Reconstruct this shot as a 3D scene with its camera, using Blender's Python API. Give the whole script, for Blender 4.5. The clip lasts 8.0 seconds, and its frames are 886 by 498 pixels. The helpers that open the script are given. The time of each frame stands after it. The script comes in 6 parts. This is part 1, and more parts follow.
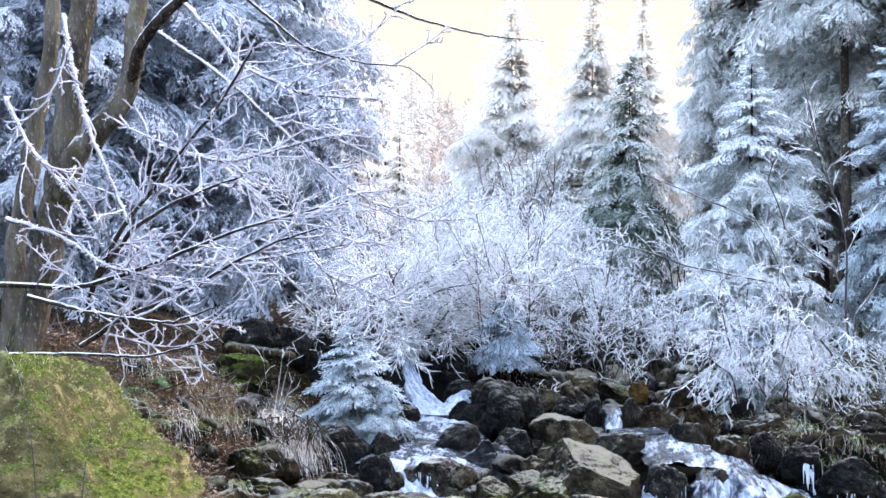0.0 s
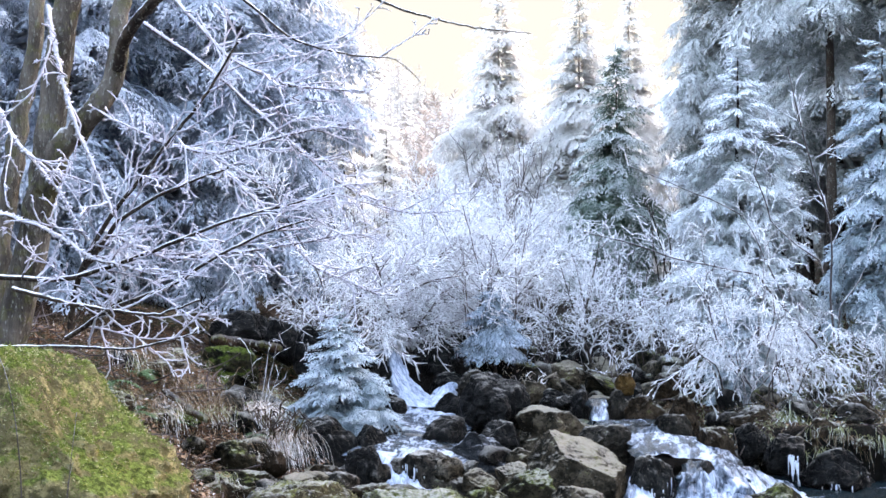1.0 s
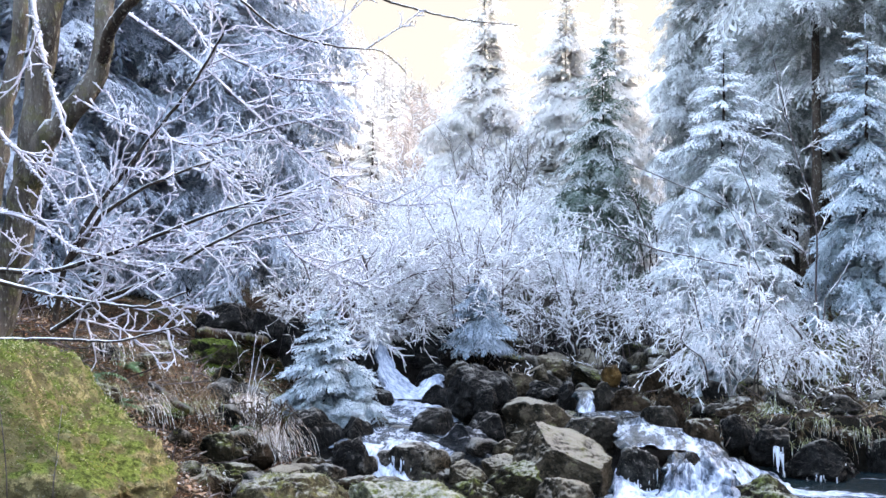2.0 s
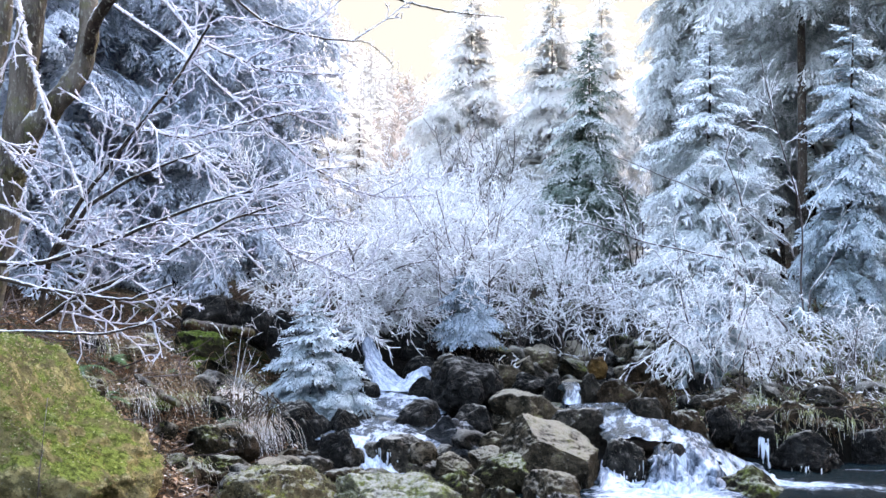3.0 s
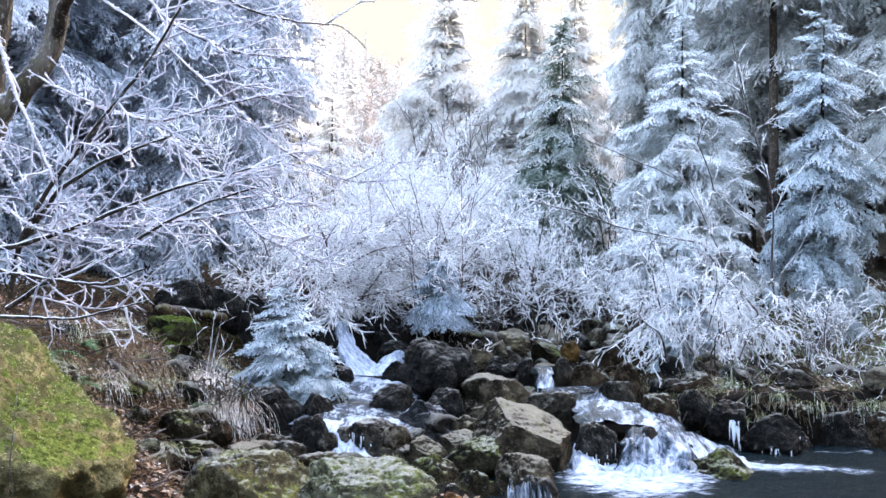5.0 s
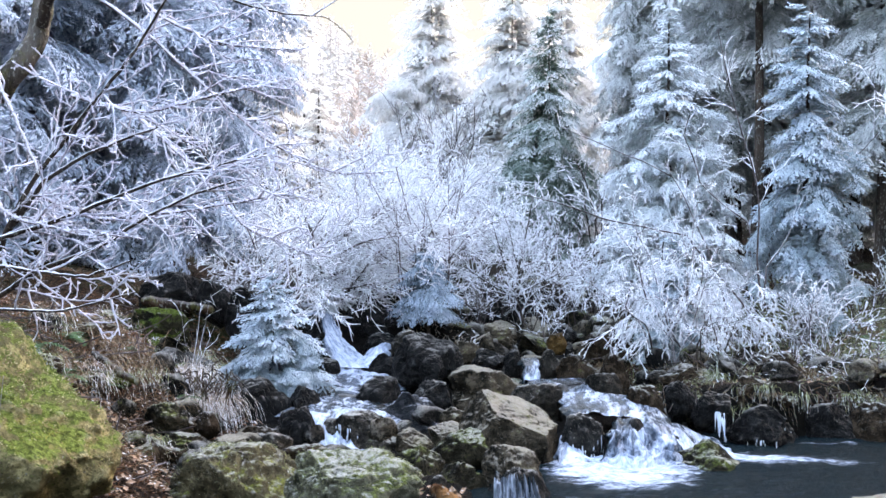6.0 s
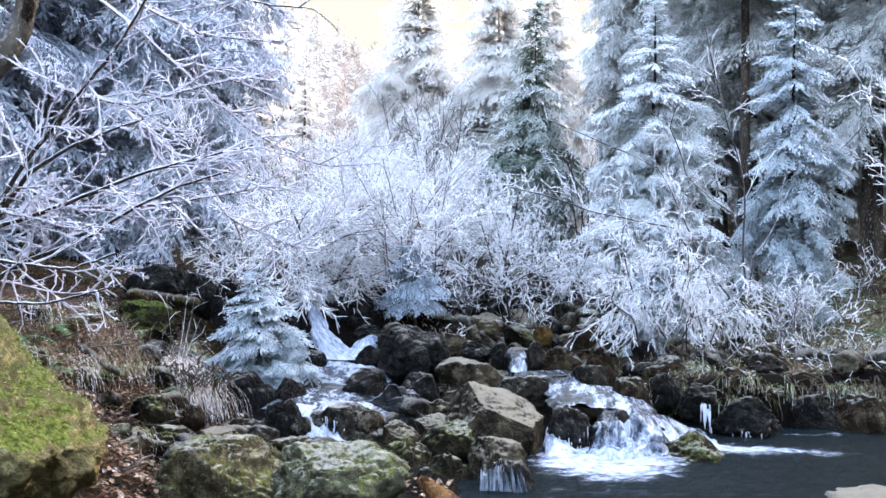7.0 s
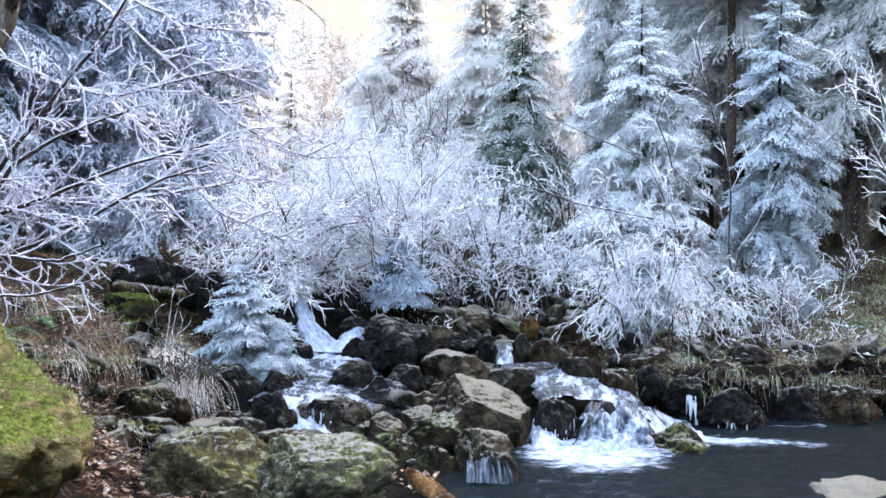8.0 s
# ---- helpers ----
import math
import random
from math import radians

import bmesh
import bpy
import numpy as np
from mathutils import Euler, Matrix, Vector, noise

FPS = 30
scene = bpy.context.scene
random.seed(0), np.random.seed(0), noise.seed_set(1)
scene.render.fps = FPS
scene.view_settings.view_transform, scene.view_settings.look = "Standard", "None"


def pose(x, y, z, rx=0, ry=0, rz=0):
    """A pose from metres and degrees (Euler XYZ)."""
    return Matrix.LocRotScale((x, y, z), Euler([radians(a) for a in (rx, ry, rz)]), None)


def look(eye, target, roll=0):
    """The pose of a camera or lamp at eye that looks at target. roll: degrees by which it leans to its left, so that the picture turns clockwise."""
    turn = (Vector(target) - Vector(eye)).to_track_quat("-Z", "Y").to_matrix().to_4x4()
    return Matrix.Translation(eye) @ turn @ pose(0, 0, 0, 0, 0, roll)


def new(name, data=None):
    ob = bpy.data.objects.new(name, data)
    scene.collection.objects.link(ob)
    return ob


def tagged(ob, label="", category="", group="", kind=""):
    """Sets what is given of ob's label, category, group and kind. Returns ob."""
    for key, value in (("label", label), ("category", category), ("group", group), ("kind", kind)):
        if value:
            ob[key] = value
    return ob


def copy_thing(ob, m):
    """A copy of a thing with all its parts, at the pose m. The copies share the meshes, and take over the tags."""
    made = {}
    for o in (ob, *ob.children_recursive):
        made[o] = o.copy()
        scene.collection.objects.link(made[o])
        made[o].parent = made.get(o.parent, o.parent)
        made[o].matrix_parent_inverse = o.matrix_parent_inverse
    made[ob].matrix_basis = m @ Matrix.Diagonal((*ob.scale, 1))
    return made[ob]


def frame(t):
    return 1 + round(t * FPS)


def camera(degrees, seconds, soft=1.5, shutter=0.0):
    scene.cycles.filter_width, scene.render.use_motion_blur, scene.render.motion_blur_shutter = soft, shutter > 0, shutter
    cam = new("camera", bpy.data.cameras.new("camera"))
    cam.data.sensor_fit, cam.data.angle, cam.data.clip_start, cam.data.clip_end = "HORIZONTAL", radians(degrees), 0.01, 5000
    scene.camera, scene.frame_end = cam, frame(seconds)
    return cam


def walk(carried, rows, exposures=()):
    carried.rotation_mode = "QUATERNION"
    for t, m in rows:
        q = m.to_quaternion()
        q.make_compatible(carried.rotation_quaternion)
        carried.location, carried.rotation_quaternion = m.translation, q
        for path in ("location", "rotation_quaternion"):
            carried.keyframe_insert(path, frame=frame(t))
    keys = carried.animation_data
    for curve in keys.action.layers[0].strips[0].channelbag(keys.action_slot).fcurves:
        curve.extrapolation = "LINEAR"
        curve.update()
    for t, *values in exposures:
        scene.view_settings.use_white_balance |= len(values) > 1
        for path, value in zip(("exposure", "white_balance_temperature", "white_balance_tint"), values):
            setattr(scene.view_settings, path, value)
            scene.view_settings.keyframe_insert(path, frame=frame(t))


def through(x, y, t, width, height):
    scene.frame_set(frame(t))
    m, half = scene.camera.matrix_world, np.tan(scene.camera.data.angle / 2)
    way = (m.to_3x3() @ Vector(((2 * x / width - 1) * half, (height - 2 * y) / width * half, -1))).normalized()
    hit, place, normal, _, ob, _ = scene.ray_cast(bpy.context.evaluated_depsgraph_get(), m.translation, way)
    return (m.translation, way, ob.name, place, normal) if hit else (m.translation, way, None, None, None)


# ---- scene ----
# ---- camera: stands on the bank and turns slowly to the right and down ----
cam = camera(42.0, 8.0, soft=1.5)
EYE = 1.75
TURN_RATE = [(0.0, 2.651, 1.552, -0.054), (1.0, 1.989, 1.164, -0.030), (2.0, 1.326, 0.777, -0.013), (3.0, 0.663, 0.388, -0.003), (4.0, 0.0, 0.0, 0.0),
             (5.0, -0.663, -0.388, -0.003), (6.0, -1.326, -0.777, -0.013), (7.0, -1.989, -1.164, -0.030), (8.0, -2.651, -1.552, -0.054)]
walk(cam, [(t, pose(0, 0, EYE, 90 + pitch, roll, yaw)) for t, yaw, pitch, roll in TURN_RATE], exposures=[(0.0, 4.87, 8000, 18), (8.0, 4.87, 8000, 18)])

# ---- light: low winter sun, blocked by an added slope on the right, clear sky ----
SUN_EL, SUN_AZ = 15.0, 60.0          # azimuth: degrees from straight ahead towards the right
world = bpy.data.worlds.new("winter_sky")
scene.world = world
world.use_nodes = True
wn = world.node_tree.nodes
sky = wn.new("ShaderNodeTexSky")
sky.sky_type = "NISHITA"
sky.sun_disc = False
sky.sun_elevation, sky.sun_rotation = radians(SUN_EL), radians(SUN_AZ)
sky.air_density, sky.dust_density, sky.ozone_density = 1.0, 2.5, 1.0
wn["Background"].inputs["Strength"].default_value = 0.15
# bright winter haze low over the valley, all round the horizon
wc, ws, wr_, wm = wn.new("ShaderNodeTexCoord"), wn.new("ShaderNodeSeparateXYZ"), wn.new("ShaderNodeMapRange"), wn.new("ShaderNodeMix")
wm.data_type, wr_.interpolation_type = "RGBA", "SMOOTHSTEP"
wr_.inputs["From Min"].default_value, wr_.inputs["From Max"].default_value = 0.42, 0.26
world.node_tree.links.new(wc.outputs["Generated"], ws.inputs[0])
world.node_tree.links.new(ws.outputs["Z"], wr_.inputs["Value"])
world.node_tree.links.new(wr_.outputs["Result"], wm.inputs["Factor"])
world.node_tree.links.new(sky.outputs["Color"], wm.inputs[6])
wm.inputs[7].default_value = (0.212, 0.234, 0.241, 1)
world.node_tree.links.new(wm.outputs[2], wn["Background"].inputs["Color"])
sun = new("sun", bpy.data.lights.new("sun", "SUN"))
sun.data.energy, sun.data.angle, sun.data.color = 0.05, radians(2.0), (1.0, 0.82, 0.60)
sa, se = radians(SUN_AZ), radians(SUN_EL)
sun.matrix_world = look((0, 0, 0), (-math.sin(sa) * math.cos(se), -math.cos(sa) * math.cos(se), -math.sin(se)))


# ---- mesh helpers ----
rng = np.random.default_rng(7)


def build(name, V, F, mat, parent=None, label="", frost=None, smooth=False, flow=None):
    """One mesh object from arrays of corners and triangles (or quads)."""
    V, F = np.asarray(V, dtype=np.float32), np.asarray(F, dtype=np.int32)
    me = bpy.data.meshes.new(name)
    k = F.shape[1]
    me.vertices.add(len(V))
    me.vertices.foreach_set("co", V.ravel())
    me.loops.add(F.size)
    me.loops.foreach_set("vertex_index", F.ravel())
    me.polygons.add(len(F))
    me.polygons.foreach_set("loop_start", np.arange(0, F.size, k, dtype=np.int32))
    me.polygons.foreach_set("use_smooth", np.full(len(F), smooth))
    if frost is not None:
        a = me.attributes.new("frost", "FLOAT", "POINT")
        a.data.foreach_set("value", np.asarray(frost, dtype=np.float32))
    if flow is not None:
        a = me.attributes.new("flow", "FLOAT_VECTOR", "POINT")
        a.data.foreach_set("vector", np.asarray(flow, dtype=np.float32).ravel())
    me.update()
    me.validate()
    me.materials.append(mat)
    ob = new(name, me)
    if parent is not None:
        ob.parent = parent
    if label:
        tagged(ob, label)
    return ob


def thing(name, at, label, category, group=""):
    ob = new(name)
    ob.empty_display_size = 0.1
    ob.location = at
    return tagged(ob, label, category, group)


def unit(a):
    return a / np.maximum(np.linalg.norm(a, axis=-1, keepdims=True), 1e-9)


def frames(D):
    """Two directions square to each of the directions D."""
    ref = np.where(np.abs(D[:, 2:3]) < 0.9, np.array([[0, 0, 1.0]]), np.array([[1.0, 0, 0]]))
    A = unit(np.cross(D, ref))
    return A, np.cross(D, A)


def tubes(S, k=4, rough=0.0):
    """Prisms with k sides from rows (x0 y0 z0 x1 y1 z1 r0 r1 frost)."""
    S = np.asarray(S, dtype=float)
    p0, p1, r0, r1 = S[:, 0:3], S[:, 3:6], S[:, 6], S[:, 7]
    A, B = frames(unit(p1 - p0))
    n = len(S)
    V = np.empty((n, 2 * k, 3))
    turn = rng.uniform(0, 6.28, n)
    for j in range(k):
        c, s = np.cos(turn + 6.2832 * j / k)[:, None], np.sin(turn + 6.2832 * j / k)[:, None]
        V[:, j] = p0 + (c * A + s * B) * (r0 * (1 + rough * rng.uniform(-1, 1, n)))[:, None]
        V[:, k + j] = p1 + (c * A + s * B) * (r1 * (1 + rough * rng.uniform(-1, 1, n)))[:, None]
    f = []
    for j in range(k):
        i = (j + 1) % k
        f += [(j, i, k + i), (j, k + i, k + j)]
    F = (np.arange(n) * 2 * k)[:, None, None] + np.array(f)[None]
    return V.reshape(-1, 3), F.reshape(-1, 3), np.repeat(S[:, 8], 2 * k)


def spindles(P0, D, L, W, frost, fat=0.35):
    """Three-sided pointed shoots: from P0 along D, L long and W wide."""
    n = len(P0)
    D = unit(D)
    A, B = frames(D)
    V = np.empty((n, 5, 3))
    V[:, 0] = P0
    turn = rng.uniform(0, 6.28, n)
    mid = P0 + D * (L * fat)[:, None]
    for j in range(3):
        a = turn + 2.0944 * j
        V[:, 1 + j] = mid + (np.cos(a)[:, None] * A + np.sin(a)[:, None] * B) * (W / 2)[:, None]
    V[:, 4] = P0 + D * L[:, None]
    f = np.array([(0, 2, 1), (0, 3, 2), (0, 1, 3), (4, 1, 2), (4, 2, 3), (4, 3, 1)])
    F = (np.arange(n) * 5)[:, None, None] + f[None]
    fr = np.repeat(frost, 5).reshape(n, 5)
    fr[:, 0] -= 0.12
    fr[:, 4] += 0.1
    return V.reshape(-1, 3), F.reshape(-1, 3), fr.ravel()


def sweep(C, rad, k=7, uneven=0.1, seed=0.0):
    """One closed-round skin along the line C with the radii rad."""
    C, rad = np.asarray(C, dtype=float), np.asarray(rad, dtype=float)
    n = len(C)
    a = np.linspace(0, 2 * math.pi, k, endpoint=False)
    T = unit(np.gradient(C, axis=0))
    ref = np.array([0.31, 0.82, 0.48]) if abs(T[0][1]) < 0.8 else np.array([0.9, 0.1, 0.4])
    A = unit(np.cross(T, ref))
    B = np.cross(T, A)
    rr = rad[:, None] * (1 + uneven * fbm(np.cos(a)[None] * 2 + 0 * rad[:, None], np.arange(n)[:, None] * 0.5 + np.sin(a)[None] * 2, seed))
    V = C[:, None] + rr[..., None] * (np.cos(a)[None, :, None] * A[:, None] + np.sin(a)[None, :, None] * B[:, None])
    i, j = np.meshgrid(np.arange(n - 1), np.arange(k), indexing="ij")
    F = np.stack([i * k + j, i * k + (j + 1) % k, (i + 1) * k + (j + 1) % k, (i + 1) * k + j], -1).reshape(-1, 4)
    return V.reshape(-1, 3), F


def joined(parts):
    V, F, A, o = [], [], [], 0
    for v, f, a in parts:
        V.append(v), F.append(f + o), A.append(a)
        o += len(v)
    return np.concatenate(V), np.concatenate(F), np.concatenate(A)


def fbm(x, y, seed=0.0, octaves=4):
    """Cheap smooth noise on arrays, about -1 to 1."""
    out, amp, fr = np.zeros_like(x, dtype=float), 0.5, 1.0
    for i in range(octaves):
        q = seed + i * 5.3
        out += amp * (np.sin(fr * (1.7 * x + 0.9 * y) + q + 1.3 * np.sin(fr * 0.8 * y + q)) * np.cos(fr * (1.5 * y - 0.7 * x) + 1.7 * q + 1.1 * np.sin(fr * 1.1 * x - q)))
        amp, fr = amp * 0.55, fr * 2.03
    return out * 1.3


# ---- materials ----
def material(name, rough=0.8):
    m = bpy.data.materials.new(name)
    m.use_nodes = True
    b = m.node_tree.nodes["Principled BSDF"]
    b.inputs["Roughness"].default_value = rough
    b.inputs["Specular IOR Level"].default_value = 0.2
    b.inputs["IOR"].default_value = 1.25
    return m, m.node_tree, b


def noise_node(t, scale, detail=5, rough=0.6, coord="Object", stretch=None):
    c = t.nodes.new("ShaderNodeTexCoord")
    n = t.nodes.new("ShaderNodeTexNoise")
    n.inputs["Scale"].default_value, n.inputs["Detail"].default_value, n.inputs["Roughness"].default_value = scale, detail, rough
    src = c.outputs[coord]
    if stretch:
        mp = t.nodes.new("ShaderNodeMapping")
        mp.inputs["Scale"].default_value = stretch
        t.links.new(src, mp.inputs["Vector"])
        src = mp.outputs["Vector"]
    t.links.new(src, n.inputs["Vector"])
    return n.outputs["Fac"]


def ramp(t, fac, stops):
    r = t.nodes.new("ShaderNodeValToRGB")
    e = r.color_ramp.elements
    while len(e) < len(stops):
        e.new(0.5)
    for el, (p, c) in zip(e, stops):
        el.position, el.color = p, (*c, 1) if len(c) == 3 else c
    t.links.new(fac, r.inputs["Fac"])
    return r.outputs["Color"]


def val(t, op, a, b=0.0, clamp=False):
    m = t.nodes.new("ShaderNodeMath")
    m.operation, m.use_clamp = op, clamp
    for i, x in enumerate((a, b)):
        if isinstance(x, (int, float)):
            m.inputs[i].default_value = x
        else:
            t.links.new(x, m.inputs[i])
    return m.outputs[0]


def span(t, x, lo, hi):
    m = t.nodes.new("ShaderNodeMapRange")
    m.interpolation_type = "SMOOTHSTEP"
    m.inputs["From Min"].default_value, m.inputs["From Max"].default_value = lo, hi
    t.links.new(x, m.inputs["Value"])
    return m.outputs["Result"]


def mix(t, fac, a, b):
    m = t.nodes.new("ShaderNodeMix")
    m.data_type = "RGBA"
    t.links.new(fac, m.inputs["Factor"])
    for s, x in (("A", a), ("B", b)):
        sock = [i for i in m.inputs if i.name == s and i.type == "RGBA"][0]
        if isinstance(x, tuple):
            sock.default_value = (*x, 1)
        else:
            t.links.new(x, sock)
    return [o for o in m.outputs if o.type == "RGBA"][0]


def up(t):
    g = t.nodes.new("ShaderNodeNewGeometry")
    s = t.nodes.new("ShaderNodeSeparateXYZ")
    t.links.new(g.outputs["Normal"], s.inputs[0])
    return s.outputs["Z"]


def attr(t, name):
    a = t.nodes.new("ShaderNodeAttribute")
    a.attribute_name = name
    return a.outputs["Fac"]


def bump(t, b, h, strength, dist):
    n = t.nodes.new("ShaderNodeBump")
    n.inputs["Strength"].default_value, n.inputs["Distance"].default_value = strength, dist
    t.links.new(h, n.inputs["Height"])
    t.links.new(n.outputs["Normal"], b.inputs["Normal"])


FROST = (0.86, 0.87, 0.90)


def frosted(name, dark, lighter, lo=0.15, hi=0.75, top=0.35, grain=40.0, patch=6.0, frost=FROST, spots=0.6, through=0.4):
    """Plant matter (two tones) under hoar frost: the frost follows the 'frost' attribute, the upper side and patches."""
    m, t, b = material(name, 0.75)
    base = mix(t, span(t, noise_node(t, patch), 0.35, 0.65), dark, lighter)
    f = val(t, "ADD", attr(t, "frost"), val(t, "MULTIPLY", up(t), top))
    f = val(t, "ADD", f, val(t, "MULTIPLY", val(t, "SUBTRACT", noise_node(t, patch), 0.5), spots))
    f = val(t, "ADD", f, val(t, "MULTIPLY", val(t, "SUBTRACT", noise_node(t, grain), 0.5), spots))
    c = mix(t, span(t, f, lo, hi), base, frost)
    t.links.new(c, b.inputs["Base Color"])
    if through:
        tr, mx = t.nodes.new("ShaderNodeBsdfTranslucent"), t.nodes.new("ShaderNodeMixShader")
        t.links.new(c, tr.inputs["Color"])
        mx.inputs["Fac"].default_value = through
        t.links.new(b.outputs[0], mx.inputs[1])
        t.links.new(tr.outputs[0], mx.inputs[2])
        t.links.new(mx.outputs[0], t.nodes["Material Output"].inputs["Surface"])
    return m


M_NEEDLE = frosted("frosted_needles", (0.33, 0.38, 0.375), (0.50, 0.545, 0.545), 0.45, 1.3, top=0.25, grain=45, spots=0.8, frost=(0.80, 0.83, 0.88))
# haze over the mid-distance spruces is put into these paler needle colours
M_NEEDLE_PALE = frosted("haze_paled_frosted_needles", (0.56, 0.545, 0.52), (0.68, 0.665, 0.635), 0.3, 1.35, top=0.2, grain=30, spots=0.7, frost=(0.74, 0.73, 0.72), through=0.5)
M_NEEDLE_DARK = frosted("sparsely_frosted_needles", (0.22, 0.24, 0.235), (0.37, 0.395, 0.385), 0.4, 1.45, top=0.25, grain=30, spots=0.8, frost=(0.74, 0.76, 0.77))
M_NEEDLE_BIG = frosted("heavily_frosted_old_needles", (0.19, 0.235, 0.29), (0.34, 0.405, 0.48), 0.45, 1.4, top=0.35, grain=30, spots=0.9, frost=(0.66, 0.72, 0.81))
M_NEEDLE_BLUE = frosted("blue_green_frosted_needles", (0.24, 0.305, 0.335), (0.38, 0.46, 0.50), 0.5, 1.6, top=0.25, grain=50, spots=0.8, frost=(0.68, 0.76, 0.83))
# blue needles again, darkened for the shade under the rimed shrub
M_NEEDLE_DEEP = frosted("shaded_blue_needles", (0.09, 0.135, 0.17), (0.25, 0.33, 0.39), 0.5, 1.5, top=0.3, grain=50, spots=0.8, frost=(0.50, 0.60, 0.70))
# distance haze and warm sunlight are put into this pale cream colour
M_NEEDLE_FAR = frosted("haze_paled_distant_needles", (0.36, 0.34, 0.315), (0.51, 0.485, 0.45), 0.15, 1.1, patch=1.5, grain=8, frost=(0.70, 0.67, 0.63), through=0.5)
M_NEEDLE_GREEN = frosted("green_needles", (0.095, 0.14, 0.11), (0.20, 0.27, 0.23), 0.55, 1.7, top=0.3, grain=35, spots=0.7)
# rime coats twigs all round; their darker undersides are shade put into colour
M_TWIG_NEAR = frosted("near_rimed_twigs", (0.05, 0.035, 0.033), (0.11, 0.085, 0.075), 0.15, 0.65, top=0.4, grain=70, frost=(0.66, 0.66, 0.74), through=0.2)
M_TWIG = frosted("rimed_twigs", (0.06, 0.045, 0.045), (0.13, 0.105, 0.10), 0.15, 0.75, top=0.4, grain=60, through=0.2)


def bark_material(name, dark, light, moss=0.0, frost=0.1):
    m, t, b = material(name, 0.85)
    n1 = noise_node(t, 5, stretch=(1, 1, 0.25))
    n2 = noise_node(t, 45, stretch=(1, 1, 0.4))
    c = mix(t, span(t, n1, 0.35, 0.65), dark, light)
    c = mix(t, val(t, "MULTIPLY", span(t, n2, 0.56, 0.66), 0.6), c, (0.30, 0.31, 0.28))
    c = mix(t, val(t, "MULTIPLY", span(t, noise_node(t, 9), 0.5, 0.62), moss), c, (0.12, 0.13, 0.03))
    c = mix(t, val(t, "MULTIPLY", span(t, val(t, "ADD", up(t), noise_node(t, 30)), 0.85, 1.2), frost * 6), c, FROST)
    t.links.new(c, b.inputs["Base Color"])
    bump(t, b, val(t, "ADD", n2, n1), 1.0, 0.03)
    return m


M_BARK = bark_material("alder_bark", (0.04, 0.034, 0.03), (0.17, 0.15, 0.13), 0.3)
M_BARK_DARK = bark_material("spruce_bark", (0.018, 0.014, 0.012), (0.06, 0.045, 0.036), 0.0, 0.04)
M_STEM = bark_material("wet_stem_bark", (0.03, 0.024, 0.022), (0.075, 0.06, 0.05), 0.0, 0.16)


def rock_material(name, dark, light, moss, frost, wet, moss_col=(0.10, 0.115, 0.025), speckle=0.5, rime=(0.40, 0.39, 0.365), shed=0.45):
    """Stone with broad tones, fine grain, moss and lichen from above and a thin broken crust of frost on what faces the sky."""
    m, t, b = material(name, 0.8)
    n1, n2, n3 = noise_node(t, 3.0, 6, 0.65), noise_node(t, 11, 8, 0.7), noise_node(t, 48, 5, 0.7)
    c = mix(t, span(t, n1, 0.34, 0.66), dark, light)
    c = mix(t, val(t, "MULTIPLY", span(t, n2, 0.48, 0.62), 0.7), c, tuple(x * 1.7 + 0.004 for x in light))
    c = mix(t, val(t, "MULTIPLY", span(t, n3, 0.54, 0.62), 0.7), c, tuple(x * 0.4 for x in dark))
    c = mix(t, val(t, "MULTIPLY", span(t, noise_node(t, 38, 6, 0.7), 0.60, 0.66), speckle), c, (0.27, 0.26, 0.23))
    u = up(t)
    mossy = val(t, "ADD", val(t, "MULTIPLY", u, shed), val(t, "ADD", val(t, "MULTIPLY", n2, 0.6), n1))
    mcol = mix(t, span(t, noise_node(t, 30, 8, 0.8), 0.4, 0.6), tuple(x * 0.35 for x in moss_col), tuple(x * 1.6 for x in moss_col))
    fm = span(t, mossy, 1.50 - moss, 1.72 - moss)
    c = mix(t, fm, c, mcol)
    fr = val(t, "ADD", val(t, "MULTIPLY", u, 0.75), val(t, "ADD", val(t, "MULTIPLY", n3, 0.5), val(t, "MULTIPLY", noise_node(t, 7, 7, 0.75), 0.9)))
    ff = val(t, "MULTIPLY", span(t, fr, 1.76 - frost, 2.08 - frost), span(t, u, 0.05, 0.6))
    g = t.nodes.new("ShaderNodeNewGeometry")
    ridge = val(t, "MULTIPLY", span(t, g.outputs["Pointiness"], 0.53, 0.60), span(t, val(t, "ADD", n2, val(t, "MULTIPLY", u, 0.3)), 0.45, 0.75))
    ff = val(t, "MAXIMUM", ff, val(t, "MULTIPLY", ridge, 0.8))
    c = mix(t, val(t, "MULTIPLY", ff, 0.8), c, rime)
    t.links.new(c, b.inputs["Base Color"])
    r = val(t, "ADD", 0.85 - wet * 0.75, val(t, "MULTIPLY", val(t, "MAXIMUM", fm, ff), wet * 0.75), True)
    t.links.new(r, b.inputs["Roughness"])
    h = val(t, "ADD", val(t, "MULTIPLY", n2, 1.0), val(t, "MULTIPLY", n3, 0.6))
    bump(t, b, h, 1.0, 0.05)
    b.inputs["Specular IOR Level"].default_value = 0.08 + 0.2 * wet
    return m


